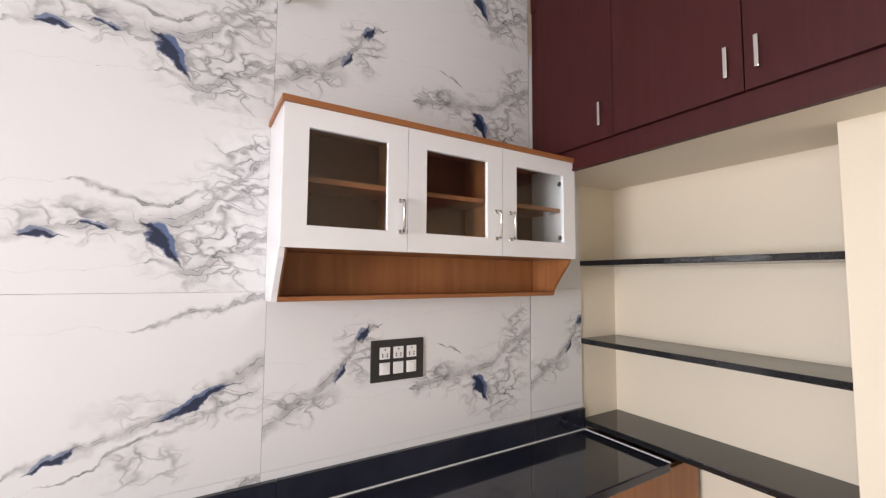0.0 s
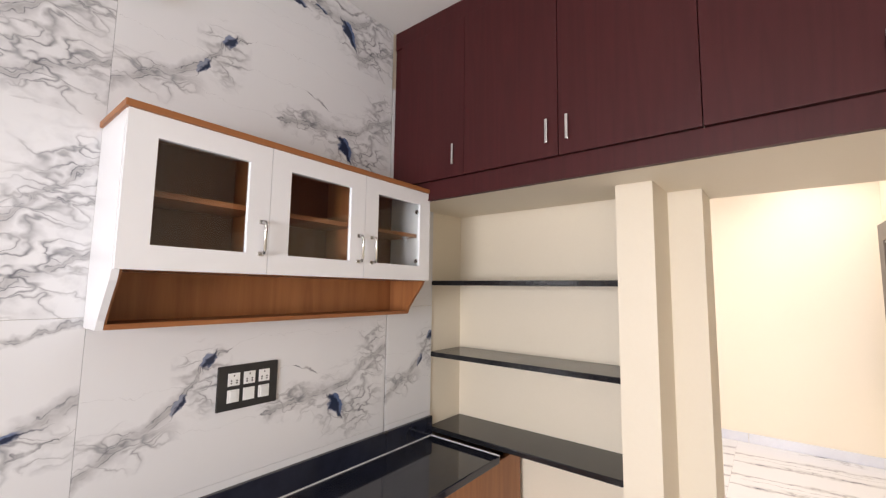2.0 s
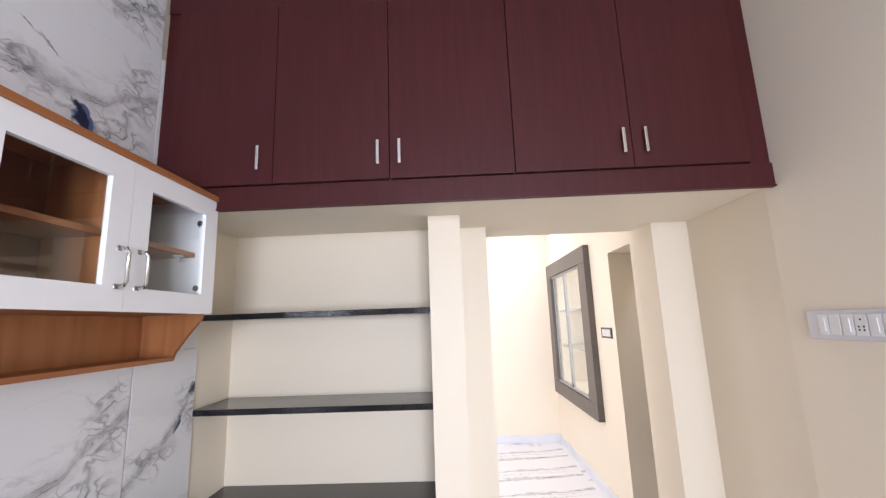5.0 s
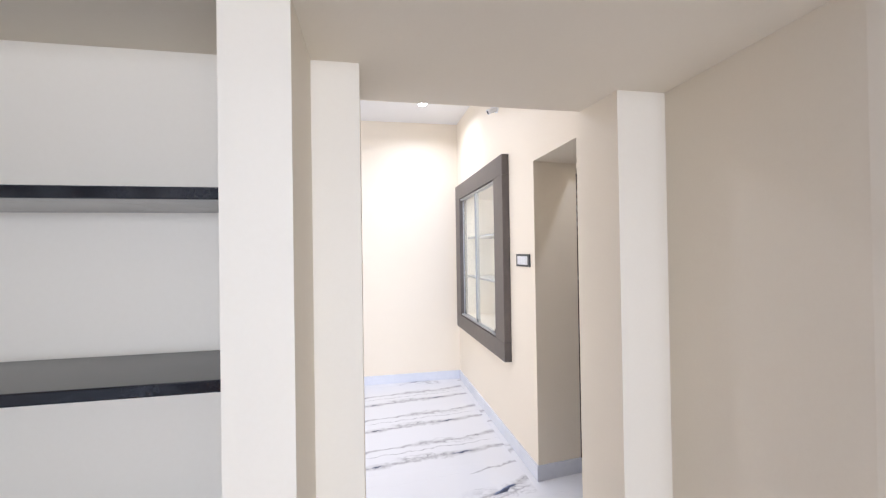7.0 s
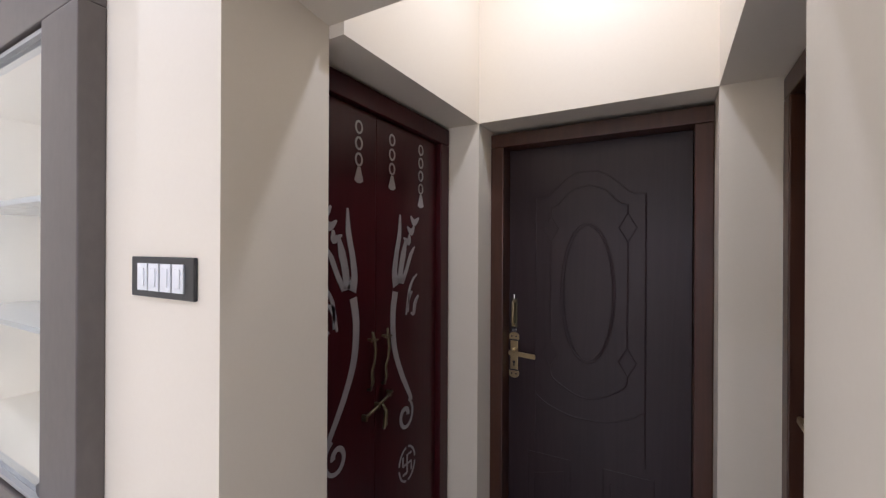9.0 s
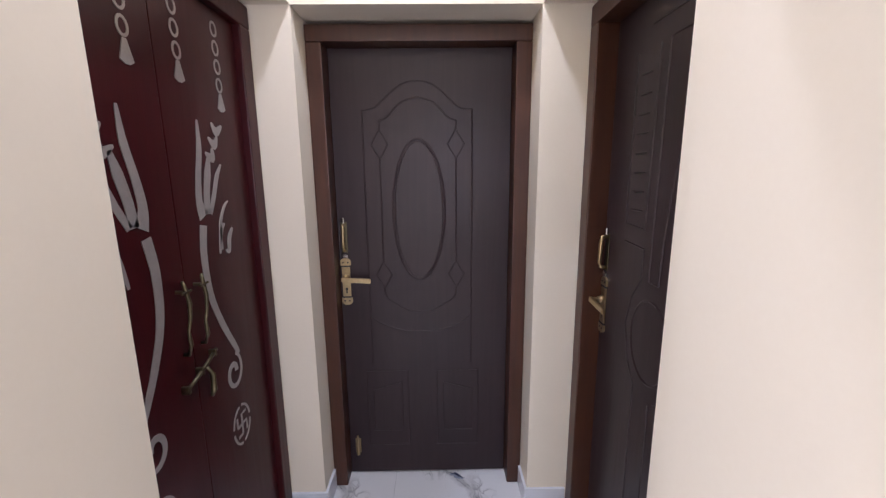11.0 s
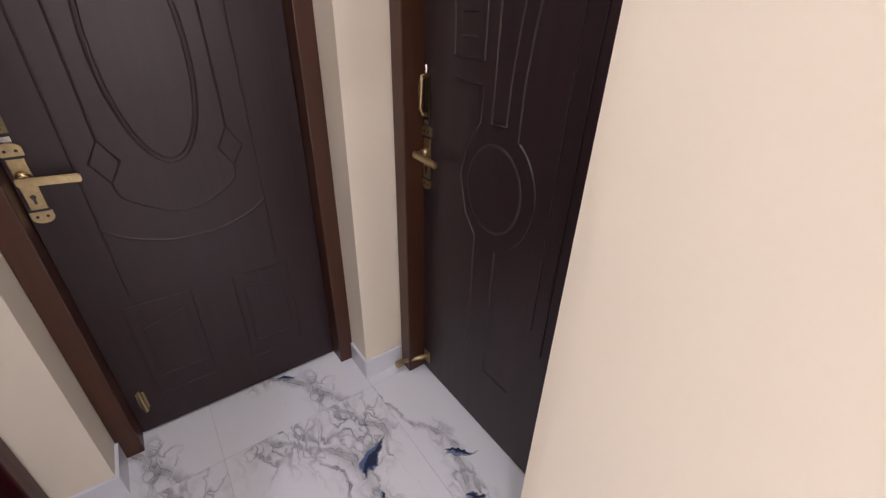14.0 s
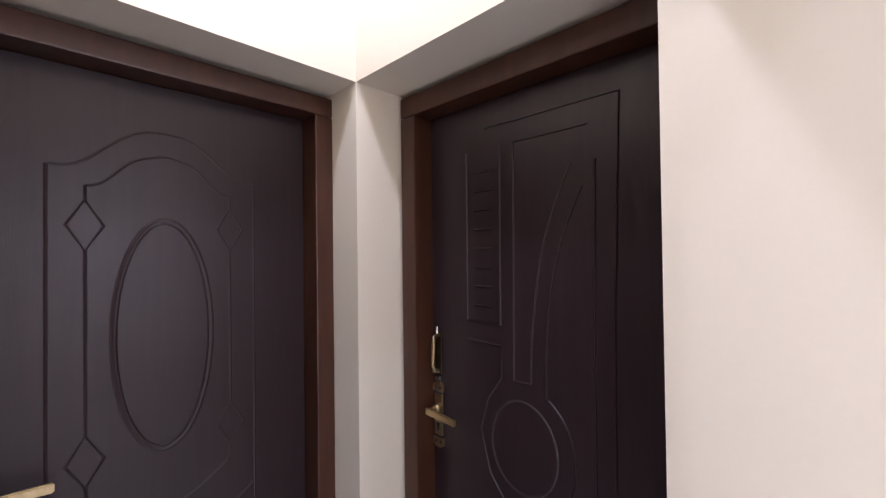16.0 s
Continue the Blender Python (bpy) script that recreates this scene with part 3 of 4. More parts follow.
    for px in (1.30, 1.53):
        part("shelf_clip", boxes(((px - 0.012, yf + 0.06, 1.876), (px + 0.012, yf + 0.085, 1.8815)), ((px - 0.004, yf + 0.066, 1.858), (px + 0.004, yf + 0.08, 1.876))), PALE, e, "grey shelf clip")
    return e


wall_cabinet()


def plate(name, label, x, y, z, w, h, rows, cols, m_plate, kinds):
    """A modular switch plate in local x, z that looks to -y; kinds: s switch, o socket, b blank."""
    e = tagged(new(name), label, "switch plate")
    part("plate", box((0, -0.009, 0), (w, 0, h), 0.003), m_plate, e)
    mx, mz = w * 0.12, h * 0.13
    cw, ch = (w - 2 * mx) / cols, (h - 2 * mz) / rows
    for i, k in enumerate(kinds):
        cx, cz = mx + (i % cols) * cw, h - mz - (i // cols + 1) * ch
        g = 0.07 * cw + (0.06 * cw if rows > 1 else 0)
        q = part("module", box((cx + g, -0.0125, cz + g * 0.9), (cx + cw - g, -0.0085, cz + ch - g * 0.9), 0.001), PLASTIC, e, "white switch module")
        if k == "o":
            for dx, dz in ((0, 0.26), (-0.17, -0.08), (0.17, -0.08), (-0.17, -0.24), (0.17, -0.24)):
                x_, z_ = cx + cw / 2 + dx * cw, cz + ch / 2 + dz * ch * 0.9
                part("socket_hole", tube([(x_, -0.0126, z_), (x_, -0.0132, z_)], 0.0032, sides=8), SLOT, q)
        elif k == "s":
            part("rocker", box((cx + cw * 0.28, -0.0150, cz + ch * 0.2), (cx + cw * 0.72, -0.0124, cz + ch * 0.8), 0.001), PLASTIC, q)
    return e


sp = plate("switch_plate", "black socket plate with six white modules on marble tiles", 0, 0, 0, 0.228, 0.16, 2, 3, BLACK, "ososbs".replace("s", "o", 1))
sp.matrix_basis = pose(0.758, 1.848, 1.177)
hs = plate("switch_plate", "black plate with four white switches on cream wall", 0, 0, 0, 0.25, 0.09, 1, 4, BLACK, "ssss")
hs.matrix_basis = pose(3.880, SOUTH, 1.417, 0, 0, 180)
ks = plate("switch_plate", "grey-edged white switch and socket plate on cream wall", 0, 0, 0, 0.34, 0.094, 1, 6, PALE, "sbsoss")
ks.matrix_basis = pose(1.565, WALL_S, 1.51, 0, 0, 180)


def counter():
    top = tagged(part("worktop", box((-2.55, 1.375, 0.765), (1.935, 1.828, 0.80), 0.004), GRANITE), "polished black granite worktop along the marble wall", "worktop")
    for i, (a, b) in enumerate(((-2.55, 0.43), (0.432, 1.592), (1.594, 1.95))):
        tagged(part("backsplash", box((a, 1.829, 0.80), (b, 1.848, 0.905), 0.002), GRANITE), "polished black granite upstand on the worktop", "backsplash")
    tagged(part("sealant_strip", box((-2.55, 1.822, 0.8), (1.93, 1.8285, 0.8045), 0.001), GROUT), "pale sealant line where worktop meets upstand", "sealant")
    tagged(part("sealant_strip", box((1.936, 1.38, 0.79), (1.945, 1.828, 0.803), 0.001), GROUT), "rough pale joint between worktop and shelf", "sealant")
    e = tagged(new("base_cabinet"), "teak laminate base cabinet under the black worktop", "cabinet")
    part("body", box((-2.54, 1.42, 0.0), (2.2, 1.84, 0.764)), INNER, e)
    for a, b in ((-2.54, -1.66), (-1.66, -1.06), (-1.057, -0.46), (-0.457, 0.14), (0.143, 0.74), (0.743, 1.34), (1.343, 2.2)):
        part("door", box((a, 1.40, 0.1), (b - 0.003, 1.4195, 0.76), 0.002), TEAK, e)


counter()
for z, label in ((0.818, "black granite slab shelf joining the worktop"), (1.236, "black granite shelf in the cream niche"), (1.65, "upper black granite shelf in the cream niche")):
    yl = 1.855
    tagged(part("niche_shelf", box((1.948 - (0.0 if z > 1 else 0.0), 0.786, z), (2.249, yl, z + 0.027), 0.003), SLATE), label, "shelf", "niche shelves")


def bulb_holder(m, label):
    e = tagged(new("bulb_holder"), label, "bulb holder")
    part("base", tube([(0, 0, 0), (0, -0.012, 0)], 0.036, sides=24), PLASTIC, e)
    part("socket", tube([(0, -0.012, 0), (0, -0.03, -0.006), (0, -0.06, -0.022), (0, -0.085, -0.036)], 0.02, sides=18, radii=[0.024, 0.024, 0.021, 0.023]), PLASTIC, e, "angled white socket", True)
    part("socket_hole", tube([(0, -0.0852, -0.0361), (0, -0.0856, -0.0363)], 0.016, sides=16), SLOT, e)
    e.matrix_basis = m
    return e


bulb_holder(pose(0.392, 1.848, 2.60), "white angled bulb holder on marble tiles")
bulb_holder(pose(4.28, SOUTH, 2.735, 0, 0, 180), "white angled bulb holder on cream wall")
bulb_holder(pose(EAST, 1.224, 2.655, 0, 0, -90), "white angled bulb holder on cream wall")


# ---- hall ----
def downlight(x, y, z, watts, size=0.05, beam=150):
    e = tagged(new("downlight"), "small round recessed ceiling downlight, lit, seen or added as fill", "ceiling light")
    part("rim", tube([(x, y, z), (x, y, z - 0.006)], 0.055, sides=28), PLASTIC, e)
    part("lens", tube([(x, y, z - 0.0062), (x, y, z - 0.009)], 0.042, sides=24), LED, e, "glowing lens")
    lamp = bpy.data.lights.new("downlight_lamp", "AREA")
    lamp.shape, lamp.size, lamp.energy, lamp.color = "DISK", size, watts, (0.94, 0.96, 1.0)
    lamp.spread = radians(beam)
    ob = new("downlight_lamp", lamp)
    ob.matrix_world = look((x, y, z - 0.012), (x, y, 0))
    return e


downlight(5.2, -0.12, CEIL_Z + 0.03, 9)
# unseen downlight, added as fill for the lobby piers and south walls
downlight(4.1, 0.6, CEIL_Z + 0.03, 12)
downlight(3.08, -1.36, CEIL_Z, 7.6, 0.11, 165)


def showcase():
    e = tagged(new("wall_showcase"), "recessed glass showcase with grey-brown laminate frame in cream wall", "showcase")
    X0, X1, Z0, Z1, yf, yb = 4.028, 5.70, 0.664, 2.292, -0.566, SOUTH
    a, b, c, d = 4.25, 5.50, 0.812, 2.13
    part("frame_rail", box((X0, yb, d), (X1, yf, Z1), 0.004), STONE, e)
    part("frame_rail", box((X0, yb, Z0), (X1, yf, c), 0.004), STONE, e)
    part("frame_stile", box((X0, yb, c + 0.001), (a, yf, d - 0.001), 0.004), STONE, e)
    part("frame_stile", box((b, yb, c + 0.001), (X1, yf, d - 0.001), 0.004), STONE, e)
    part("lining", boxes(((a, -0.98, c), (b, -0.972, d)), ((a, -0.972, c), (a + 0.008, yb, d)), ((b - 0.008, -0.972, c), (b, yb, d)), ((a + 0.008, -0.972, d - 0.008), (b - 0.008, yb, d)), ((a + 0.008, -0.972, c), (b - 0.008, yb, c + 0.008))), PAINT, e, "cream painted inside")
    for z in (1.245, 1.675):
        part("shelf", box((a + 0.01, -0.968, z), (b - 0.01, -0.66, z + 0.02), 0.001), SHELFGLASS, e, "grey shelf board")
    part("track", boxes(((a + 0.009, -0.625, c + 0.009), (b - 0.009, -0.575, c + 0.022)), ((a + 0.009, -0.625, d - 0.022), (b - 0.009, -0.575, d - 0.009)), ((a + 0.001, -0.625, c + 0.022), (a + 0.014, -0.573, d - 0.022)), ((b - 0.014, -0.625, c + 0.022), (b - 0.009, -0.603, d - 0.022))), ALU, e, "aluminium sliding track")
    for p, q, y in ((a + 0.015, 4.93, -0.590), (4.85, b - 0.015, -0.610)):
        g = part("sliding_pane", box((p, y - 0.002, c + 0.023), (q, y + 0.002, d - 0.023)), GLASS, e, "clear sliding glass pane")
        g.visible_shadow = False
        for lx in (p + 0.05, q - 0.05):
            part("roller", tube([(lx, y - 0.003, c + 0.04), (lx, y + 0.006, c + 0.04)], 0.018, sides=14), BLACK, g, "black roller stud")
    part("meeting_strip", box((4.885, -0.617, c + 0.023), (4.905, -0.583, d - 0.023), 0.001), SHELFGLASS, e, "grey edge strip")


showcase()


# ---- lobby doors: local x across, z up, face to -y ----
def door_frame(e, half, top, jamb, depth, material):
    part("frame_jamb", box((-half, 0, 0), (-half + jamb, depth, top - jamb - 0.001), 0.005), material, e)
    part("frame_jamb", box((half - jamb, 0, 0), (half, depth, top - jamb - 0.001), 0.005), material, e)
    part("frame_head", box((-half, 0, top - jamb), (half, depth, top), 0.005), material, e)


def lever(e, x, y, z, way):
    """Long plate with rounded ends and lever handle, and a pull with bolt above, antique brass."""
    k = part("lock_plate", box((x - 0.019, y - 0.007, z - 0.073), (x + 0.019, y, z + 0.073), 0.003), BRASS, e, "antique brass lock plate")
    for sgn in (-1, 1):
        zz = z + sgn * 0.077
        cap = [(x - 0.024, zz), (x + 0.024, zz)] + arc(x, zz + sgn * 0.018, 0.024, 0.016, 0, sgn * 180, 8)
        part("plate_end", prism(cap, 0.008, lambda a, b, d: (a, y - d, b)), BRASS, k)
        for dx in (-0.011, 0.011):
            part("screw", tube([(x + dx, y - 0.008, zz + sgn * 0.014), (x + dx, y - 0.0092, zz + sgn * 0.014)], 0.004, sides=8), SLOT, k)
        part("groove", box((x - 0.021, y - 0.0078, z + sgn * 0.073 - 0.003), (x + 0.021, y - 0.0005, z + sgn * 0.073 + 0.003)), SLOT, k)
    part("keyhole", tube([(x, y - 0.0072, z - 0.034), (x, y - 0.009, z - 0.034)], 0.0065, sides=12), SLOT, k)
    part("keyhole", box((x - 0.003, y - 0.0088, z - 0.054), (x + 0.003, y - 0.0072, z - 0.034)), SLOT, k)
    part("lever_boss", tube([(x, y - 0.007, z + 0.02), (x, y - 0.024, z + 0.02)], 0.016, sides=18, radii=[0.018, 0.013]), BRASS, k, "", True)
    grip = tube([(x, y - 0.02, z + 0.02), (x, y - 0.046, z + 0.02)], 0.010, sides=14)
    prism([(x - way * 0.012, z + 0.009), (x + way * 0.09, z + 0.004), (x + way * 0.118, z + 0.002), (x + way * 0.118, z + 0.024), (x + way * 0.09, z + 0.026), (x - way * 0.012, z + 0.031)], 0.013, lambda a, b, d: (a, y - 0.044 - d, b), grip)
    bmesh.ops.bevel(grip, geom=[q for q in grip.edges if q.calc_length() > 0.012 and len(q.link_faces) == 2 and q.calc_face_angle(0) > 1.0 and len(q.link_faces[0].verts) <= 6 and len(q.link_faces[1].verts) <= 6], offset=0.003, segments=2, affect="EDGES")
    part("lever", grip, BRASS, k, "flat antique brass lever")
    s = part("pull", box((x - 0.014, y - 0.004, z + 0.135), (x + 0.014, y, z + 0.275), 0.002), AGED, e, "brass pull above the lock")
    part("pull_grip", tube([(x, y - 0.002, z + 0.145), (x, y - 0.024, z + 0.15), (x, y - 0.028, z + 0.165), (x, y - 0.028, z + 0.245), (x, y - 0.024, z + 0.26), (x, y - 0.002, z + 0.265)], 0.0075, sides=12), BRASS, s, "brass bow grip", True)
    part("keeper", box((x - 0.012, y - 0.007, z + 0.112), (x + 0.012, y, z + 0.128), 0.002), CHROME, s)
    part("pull_tip", tube([(x, y - 0.008, z + 0.272), (x, y - 0.008, z + 0.296)], 0.006), CHROME, s)


def floor_stop(e, x, y, z=0.17):
    k = part("door_stop", box((x - 0.014, y - 0.005, z - 0.05), (x + 0.014, y, z + 0.03), 0.002), BRASS, e, "small brass door bolt")
    part("stop_rod", tube([(x, y - 0.012, z + 0.05), (x, y - 0.014, z), (x, y - 0.012, z - 0.055)], 0.006, radii=[0.005, 0.008, 0.009]), BRASS, k)


def oval_door():
    e = tagged(new("door_1"), "closed dark brown moulded door with oval panel and brass lock", "door", kind="structure")
    half, top = 0.452, 2.077
    door_frame(e, half, top, 0.064, 0.15, FRAME)
    y = 0.085
    leaf = part("leaf", box((-half + 0.066, y, 0.008), (half - 0.066, y + 0.035, top - 0.066), 0.002), DOORSKIN, e)
    def line(pts, closed=False, w=0.011):
        part("moulding", ridge(pts, w, 0.002, y + 0.0005, closed=closed), DOORSKIN, leaf)
    c = -0.018
    line(arc(c, 1.33, 0.116, 0.314, 0, 360, 48)[:-1], True, 0.015)
    line(arc(c, 1.33, 0.106, 0.302, 0, 360, 48)[:-1], True, 0.006)
    for s in (-1, 1):
        for zc in (1.622, 1.04):
            line([(c + s * 0.166, zc - 0.063), (c + s * 0.130, zc), (c + s * 0.166, zc + 0.063), (c + s * 0.202, zc)], True)
        line([(c + s * 0.166, 1.103), (c + s * 0.166, 1.559)])
        line([(c + s * 0.166, 1.685), (c + s * 0.166, 1.72)] + smooth_line([(c + s * 0.166, 1.72), (c + s * 0.13, 1.735), (c + s * 0.07, 1.795), (c, 1.817)])[1:])
        line([(c + s * 0.236, 1.12), (c + s * 0.236, 1.766)] + smooth_line([(c + s * 0.236, 1.766), (c + s * 0.18, 1.775), (c + s * 0.1, 1.845), (c + s * 0.05, 1.874), (c, 1.881)])[1:])
        line(smooth_line([(c + s * 0.166, 0.977), (c + s * 0.155, 0.93), (c + s * 0.1, 0.89), (c + s * 0.05, 0.865), (c, 0.855)]))
        line([(c + s * 0.236, 0.60), (c + s * 0.236, 1.12)])
        line(smooth_line([(c + s * 0.236, 0.84), (c + s * 0.18, 0.80), (c + s * 0.08, 0.765), (c, 0.76)]))
        line([(c + s * 0.07, 0.16), (c + s * 0.27, 0.16), (c + s * 0.27, 0.56), (c + s * 0.07, 0.56)], True)
        line([(c + s * 0.10, 0.24), (c + s * 0.24, 0.24), (c + s * 0.24, 0.46), (c + s * 0.10, 0.50)], True)
    lever(e, -0.358, y, 1.01, 1)
    floor_stop(e, -0.345, y)
    e.matrix_basis = pose(3.0925, -1.975, 0.001, 0, 0, 180)


def ladder_door():
    e = tagged(new("door_2"), "closed dark moulded door with ladder and circle relief", "door", kind="structure")
    half, top = 0.49, 2.077
    door_frame(e, half, top, 0.07, 0.13, FRAME)
    y = 0.075
    leaf = part("leaf", box((-half + 0.072, y, 0.008), (half - 0.072, y + 0.035, top - 0.072), 0.002), DOORSKIN, e)
    Y0 = -1.325

    def P(wy, wz):
        return (wy - Y0, wz)

    def line(pts, closed=False, w=0.007):
        part("moulding", ridge(pts, w, 0.004, y + 0.0005, closed=closed), DOORSKIN, leaf)
    line([P(-1.581, 1.858), P(-1.583, 1.332), P(-1.455, 1.328), P(-1.45, 1.858)])
    for i in range(8):
        zz = 1.79 - i * 0.0585
        line([P(-1.55, zz), P(-1.484, zz)])
    line([P(-1.580, 1.272), P(-1.452, 1.267), P(-1.453, 1.171), P(-1.505, 1.10), P(-1.533, 1.0), P(-1.50, 0.88), P(-1.45, 0.82), P(-1.45, 0.36)])
    line([P(-1.18, 1.861), P(-1.402, 1.859), P(-1.409, 1.174), P(-1.353, 1.176)])
    line(smooth_line([P(-1.353, 1.176), P(-1.345, 1.33), P(-1.317, 1.527), P(-1.275, 1.66), P(-1.225, 1.772)]))
    line(smooth_line([P(-1.305, 1.145), P(-1.302, 1.3), P(-1.275, 1.496), P(-1.235, 1.62), P(-1.195, 1.71)]))
    line([P(-1.16, 1.77), P(-1.168, 1.265), P(-1.17, 0.62)])
    line([P(-1.506, 1.922), P(-1.10, 1.922), P(-1.118, 1.328), P(-1.122, 0.55)])
    cx, cz = P(-1.383, 0.989)
    line(arc(cx, cz, 0.108, 0.130, 0, 360, 40)[:-1], True, 0.011)
    line(arc(cx, cz, 0.160, 0.182, -70, 58, 20))
    line([(cx + 0.03, cz - 0.19), (cx + 0.03, 0.3), (cx + 0.16, 0.3)])
    lever(e, -0.39, y, 1.0, 1)
    k = part("door_bolt", tube([(-0.385, y - 0.004, 0.085), (-0.42, y - 0.05, 0.066), (-0.452, y - 0.095, 0.046)], 0.009, radii=[0.012, 0.009, 0.010]), BRASS, e, "slanting brass floor bolt", True)
    part("bolt_end", box((-0.468, y - 0.125, 0.026), (-0.442, y - 0.09, 0.052), 0.003), BRASS, k)
    part("bolt_plate", box((-0.405, y - 0.006, 0.055), (-0.365, y, 0.115), 0.003), BRASS, k)
    e.matrix_basis = pose(2.47, Y0, 0.001, 0, 0, 90)


def puja_door():
    e = tagged(new("door_3"), "closed maroon double prayer-room door with silver inlaid motifs", "door", kind="structure")
    half, top = 0.51, 2.08
    door_frame(e, half, top, 0.075, 0.10, PUJA)
    y = 0.025
    lf = part("leaf", box((-half + 0.077, y, 0.006), (-0.0015, y + 0.035, top - 0.077), 0.002), PUJA, e)
    rt = part("leaf", box((0.0015, y, 0.006), (half - 0.077, y + 0.035, top - 0.077), 0.002), PUJA, e)
    for s, leaf in ((-1, lf), (1, rt)):
        def band(pts, widths, name="inlay"):
            n = len(pts)
            ws = [widths[0] + (widths[-1] - widths[0]) * i / (n - 1) for i in range(n)] if len(widths) == 2 else [np.interp(i / (n - 1), np.linspace(0, 1, len(widths)), widths) for i in range(n)]
            part(name, ridge([(s * px, pz) for px, pz in pts], 0, 0.0025, y + 0.0005, flat=True, widths=ws), SILVER, leaf, "silver inlay")
        # hanging bells on chains
        for bx, bz, links in ((0.095, 1.77, 3), (0.30, 1.72, 4)):
            for i in range(links):
                part("chain_link", ridge(arc(s * bx, bz + 0.06 + i * 0.055, 0.016, 0.02, 0, 360, 16)[:-1], 0.007, 0.0025, y + 0.0005, closed=True, flat=True), SILVER, leaf)
            part("bell", prism([(s * bx - 0.006, bz + 0.035), (s * bx + 0.006, bz + 0.035), (s * bx + 0.022, bz - 0.012), (s * bx + 0.008, bz - 0.02), (s * bx - 0.008, bz - 0.02), (s * bx - 0.022, bz - 0.012)], 0.003, lambda a, b, d: (a, y + 0.0005 - d, b)), SILVER, leaf, "silver bell inlay")
        # Ganesha-like motif half: long elephant trunk, with curved strokes above
        band(smooth_line([(0.12, 1.36), (0.105, 1.27), (0.115, 1.15), (0.16, 1.04), (0.225, 0.93), (0.235, 0.905)]), [0.034, 0.030, 0.024, 0.014])
        band(smooth_line([(0.15, 1.66), (0.145, 1.58), (0.125, 1.50), (0.115, 1.43), (0.13, 1.385)]), [0.008, 0.024, 0.026, 0.03, 0.05])
        band(smooth_line([(0.19, 1.56), (0.175, 1.51), (0.158, 1.45), (0.15, 1.39)]), [0.012, 0.032, 0.03, 0.03])
        band(smooth_line([(0.255, 1.535), (0.225, 1.50), (0.195, 1.44), (0.165, 1.39)]), [0.006, 0.02, 0.02, 0.02])
        for k in range(3):
            band(smooth_line([(0.285 - k * 0.035, 1.655 - k * 0.035), (0.25 - k * 0.02, 1.635 - k * 0.04), (0.225 - k * 0.025, 1.66 - k * 0.045)][::-1]), [0.006, 0.03, 0.008])
        band(smooth_line([(0.24, 1.35), (0.215, 1.33), (0.195, 1.26)]), [0.006, 0.022, 0.008])
        band(smooth_line([(0.275, 1.42), (0.245, 1.40), (0.215, 1.35), (0.21, 1.27)]), [0.004, 0.012, 0.016, 0.008])
        band(smooth_line([(0.285, 1.33), (0.26, 1.30), (0.25, 1.26), (0.23, 1.265)]), [0.01, 0.022, 0.018, 0.006])
        # scroll
        band([(0.195 + r * math.cos(a), 0.855 + r * 1.15 * math.sin(a)) for r, a in [(0.056 - 0.0016 * i, 1.2 - i * 0.30) for i in range(26)]], [0.010, 0.016, 0.02])
        # round emblem in a broken ring
        cx, cz = 0.208, 0.655
        for q in range(4):
            part("emblem_ring", ridge(arc(s * cx, cz, 0.056, 0.068, q * 90 + 8, q * 90 + 82, 8), 0.008, 0.0025, y + 0.0005, flat=True), SILVER, leaf)
        if s > 0:
            strokes = [[(-0.03, 0), (0.03, 0), (0.03, -0.036)], [(0, -0.036), (0, 0.036), (0.03, 0.036)], [(-0.03, 0), (-0.03, 0.036)], [(0, -0.036), (-0.03, -0.036)]]
        else:
            strokes = [arc(-0.008, 0.018, 0.018, 0.018, 150, -90, 10), arc(-0.010, -0.02, 0.024, 0.02, 90, -150, 10), smooth_line([(0.012, 0.0), (0.026, 0.008), (0.036, -0.008), (0.03, -0.026)]), arc(0.022, 0.045, 0.014, 0.012, 200, 340, 6)]
        for st in strokes:
            part("emblem_stroke", ridge([(s * cx + px, cz + pz) for px, pz in st], 0.009, 0.0025, y + 0.0005, flat=True), SILVER, leaf)
        # wavy pull handle
        hx = s * 0.04
        pull = part("handle", tube([(hx + 0.004 * s, y - 0.022, 1.235), (hx, y - 0.026, 1.21), (hx + 0.010, y - 0.026, 1.17), (hx + 0.004, y - 0.026, 1.13), (hx - 0.010, y - 0.026, 1.10), (hx - 0.006, y - 0.026, 1.06), (hx, y - 0.012, 1.03), (hx, y, 1.03)], 0.006, radii=[0.004, 0.006, 0.0055, 0.0045, 0.0045, 0.006, 0.006, 0.005]), AGED, leaf, "wavy antique brass pull", True)
        part("handle_post", tube([(hx - 0.02, y - 0.028, 1.205), (hx + 0.02, y - 0.028, 1.205)], 0.0035), AGED, pull)
        part("handle_post", tube([(hx, y, 1.205), (hx, y - 0.03, 1.205)], 0.005), AGED, pull)
    hasp = part("latch", tube([(-0.075, y - 0.012, 0.94), (-0.02, y - 0.016, 0.955), (0.04, y - 0.016, 0.975), (0.085, y - 0.014, 0.99)], 0.0055), AGED, e, "antique brass sliding latch", True)
    for px, pz in ((-0.07, 0.942), (0.0, 0.962), (0.07, 0.985)):
        part("latch_bracket", box((px - 0.005, y - 0.022, pz - 0.011), (px + 0.005, y, pz + 0.011), 0.002), AGED, hasp)
    part("latch_drop", tube([(0.02, y - 0.018, 0.965), (0.025, y - 0.03, 0.94), (0.022, y - 0.03, 0.89), (0.016, y - 0.026, 0.875)], 0.009, radii=[0.005, 0.008, 0.009, 0.005]), AGED, hasp, "", True)
    e.matrix_basis = pose(3.69, -1.308, 0.001, 0, 0, -90)


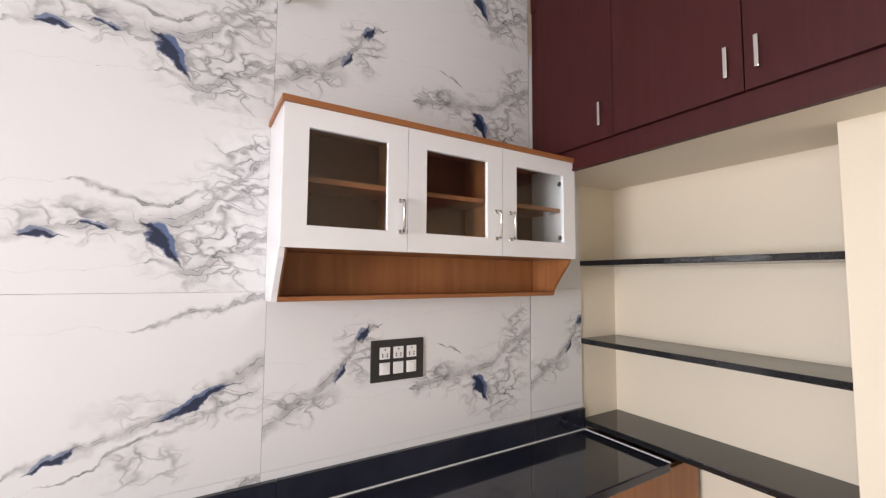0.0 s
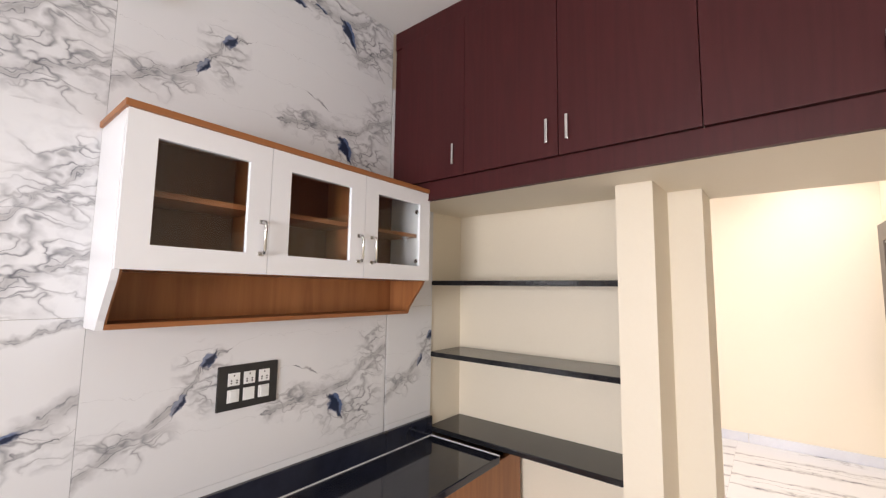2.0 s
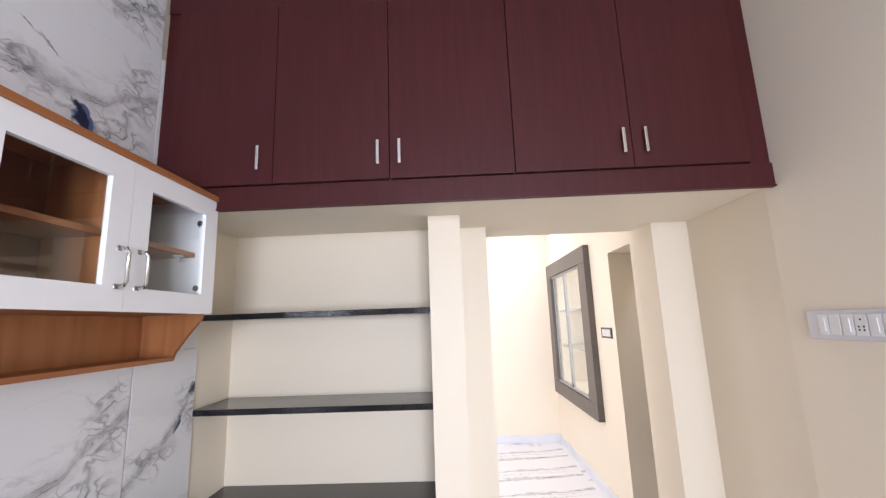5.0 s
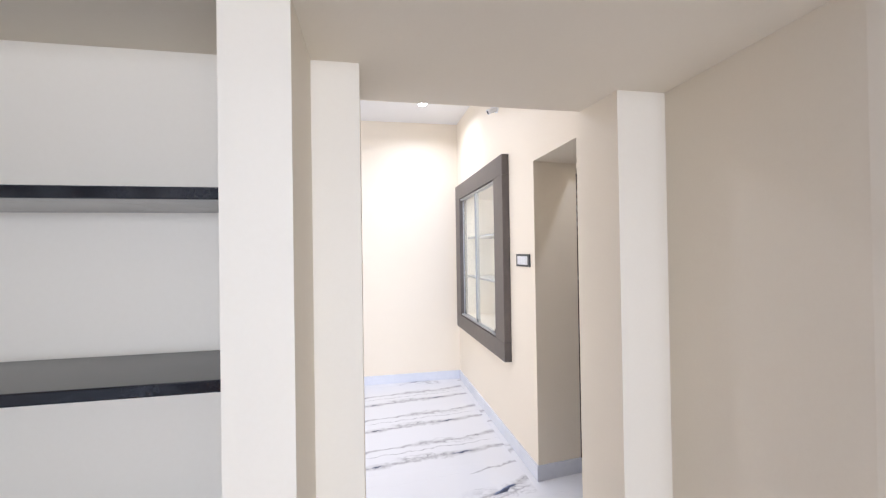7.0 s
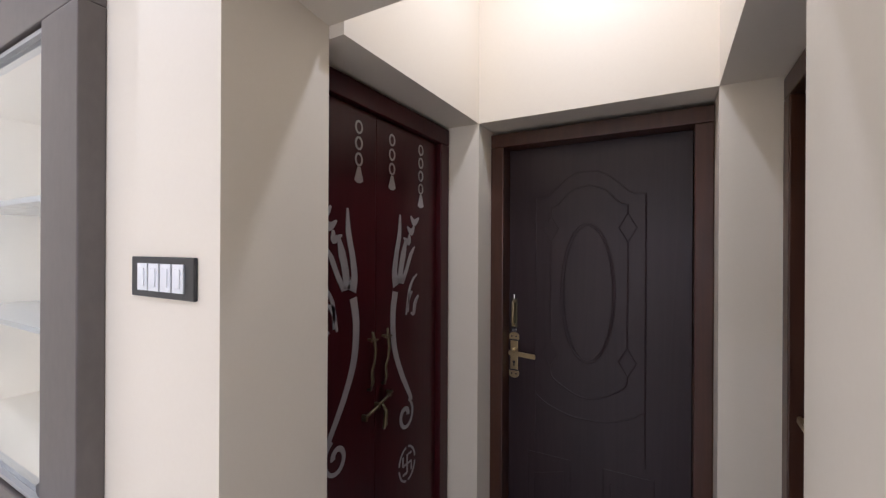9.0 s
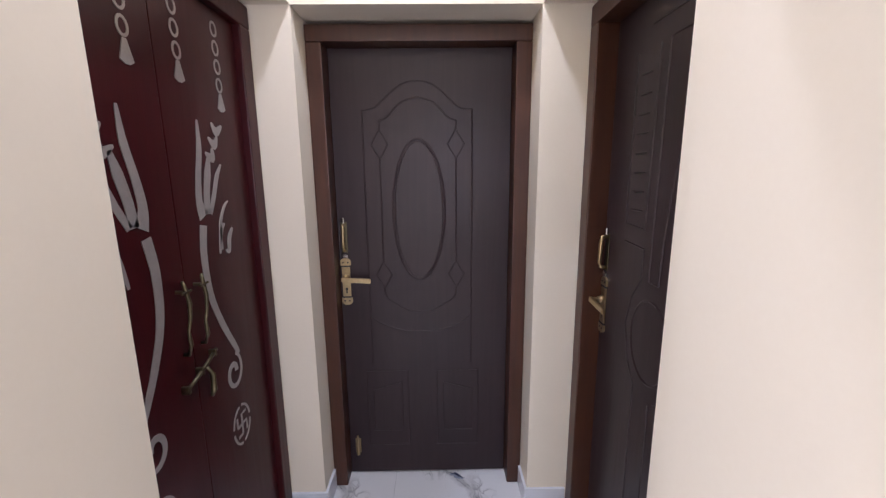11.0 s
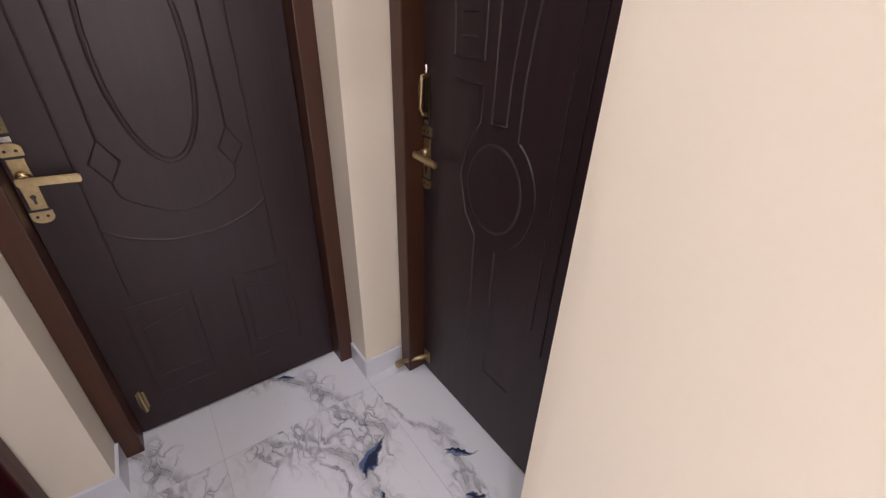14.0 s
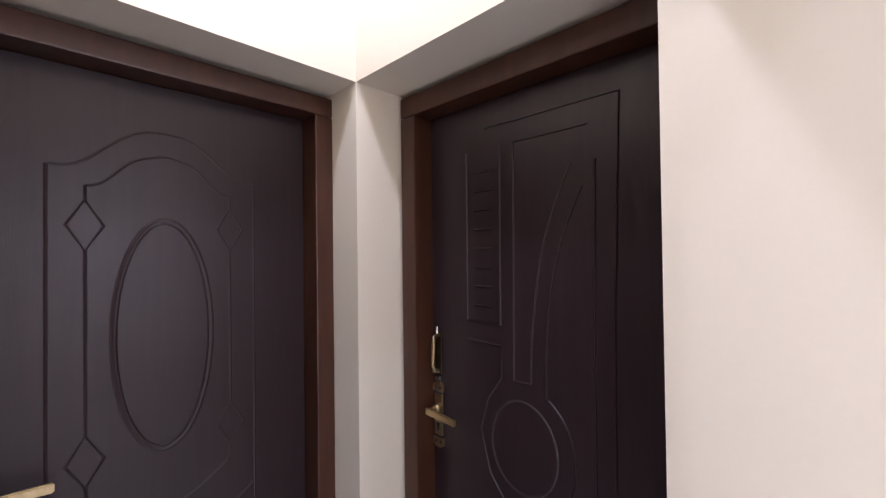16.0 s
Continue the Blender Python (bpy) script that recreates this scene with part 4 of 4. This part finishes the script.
oval_door()
ladder_door()
puja_door()


# ---- tiles, last ----
def tile_mesh(name, w, h, material, u0=0.0, v0=0.0):
    bm = bmesh.new()
    g, t = 0.0001, 0.010
    lo = [bm.verts.new((u0 + a, v0 + b, 0)) for a, b in ((g, g), (w - g, g), (w - g, h - g), (g, h - g))]
    k = 0.0003
    hi = [bm.verts.new((u0 + a, v0 + b, t)) for a, b in ((k, k), (w - k, k), (w - k, h - k), (k, h - k))]
    bm.faces.new(hi), bm.faces.new(lo[::-1])
    for i in range(4):
        bm.faces.new((lo[i], lo[(i + 1) % 4], hi[(i + 1) % 4], hi[i]))
    me = bpy.data.meshes.new(name)
    bm.to_mesh(me)
    bm.free()
    me.materials.append(material)
    return me


def lay(me, parent, m):
    ob = new("tile", me)
    ob.parent = parent
    ob.matrix_basis = m
    return ob


wall_tiles = tagged(new("marble_wall_tiles"), "glossy white marble-print wall tiles with grey and blue veins", "wall tiles", kind="structure")
WA, WB, WC = (tile_mesh("wall_tile", 1.2007, 0.5975, p) for p in (PRINT_A, PRINT_B, PRINT_C))
ROWS_Z = (0.335, 0.933, 1.531, 2.127)
for z, col0, col1, colm in zip(ROWS_Z, (WB, WB, WA, WA), (WC, WC, WC, WC), (WA, WC, WB, WC)):
    for me, x in ((colm, -2.021), (col0, -0.819), (col1, 0.382)):
        lay(me, wall_tiles, pose(x, WALL_N, z, 90))
    w = 0.36
    lay(tile_mesh("wall_tile", w if z < 2 else 0.2, 0.597, PRINT_B if z > 1.5 else PRINT_C, 0.0 if z > 1.5 else 0.0), wall_tiles, pose(1.592, WALL_N, z, 90))
top_h = CEIL_Z - 2.726
for p, x, w, u in ((PRINT_C, -2.021, 1.2, 0.0), (PRINT_A, -0.819, 1.2, 0.0), (PRINT_A, 0.382, 1.2, 0.0)):
    lay(tile_mesh("wall_tile", w, top_h, p, u), wall_tiles, pose(x, WALL_N, 2.724, 90))

FA, FB, FC, FD, FE = (tile_mesh("floor_tile", 1.2006, 0.6006, p) for p in (PRINT_A, PRINT_B, PRINT_C, PRINT_D, PRINT_E))
for i in range(-9, 6):
    for j in range(-2, 4):
        x, y = 2.65 + 0.601 * i, -0.57 + 1.201 * j
        lobby = j < 1 and -1 <= i <= 2
        if lobby:
            me = FA if j == 0 and i in (0, 1) else FE if i == -1 else FC
        else:
            me = FD if (i * 3 + j) % 4 else FB
        x0, x1 = x, x + 0.6
        if x1 < -2.6 or x0 > EAST or y - 1.2 > 4.3 or (j < 0 and not lobby) or y < -2.3 or (x1 < 2.3 and not lobby and j not in (1, 2)):
            continue
        lay(me, floor, pose(x, y, -0.0105, 0, 0, -90))
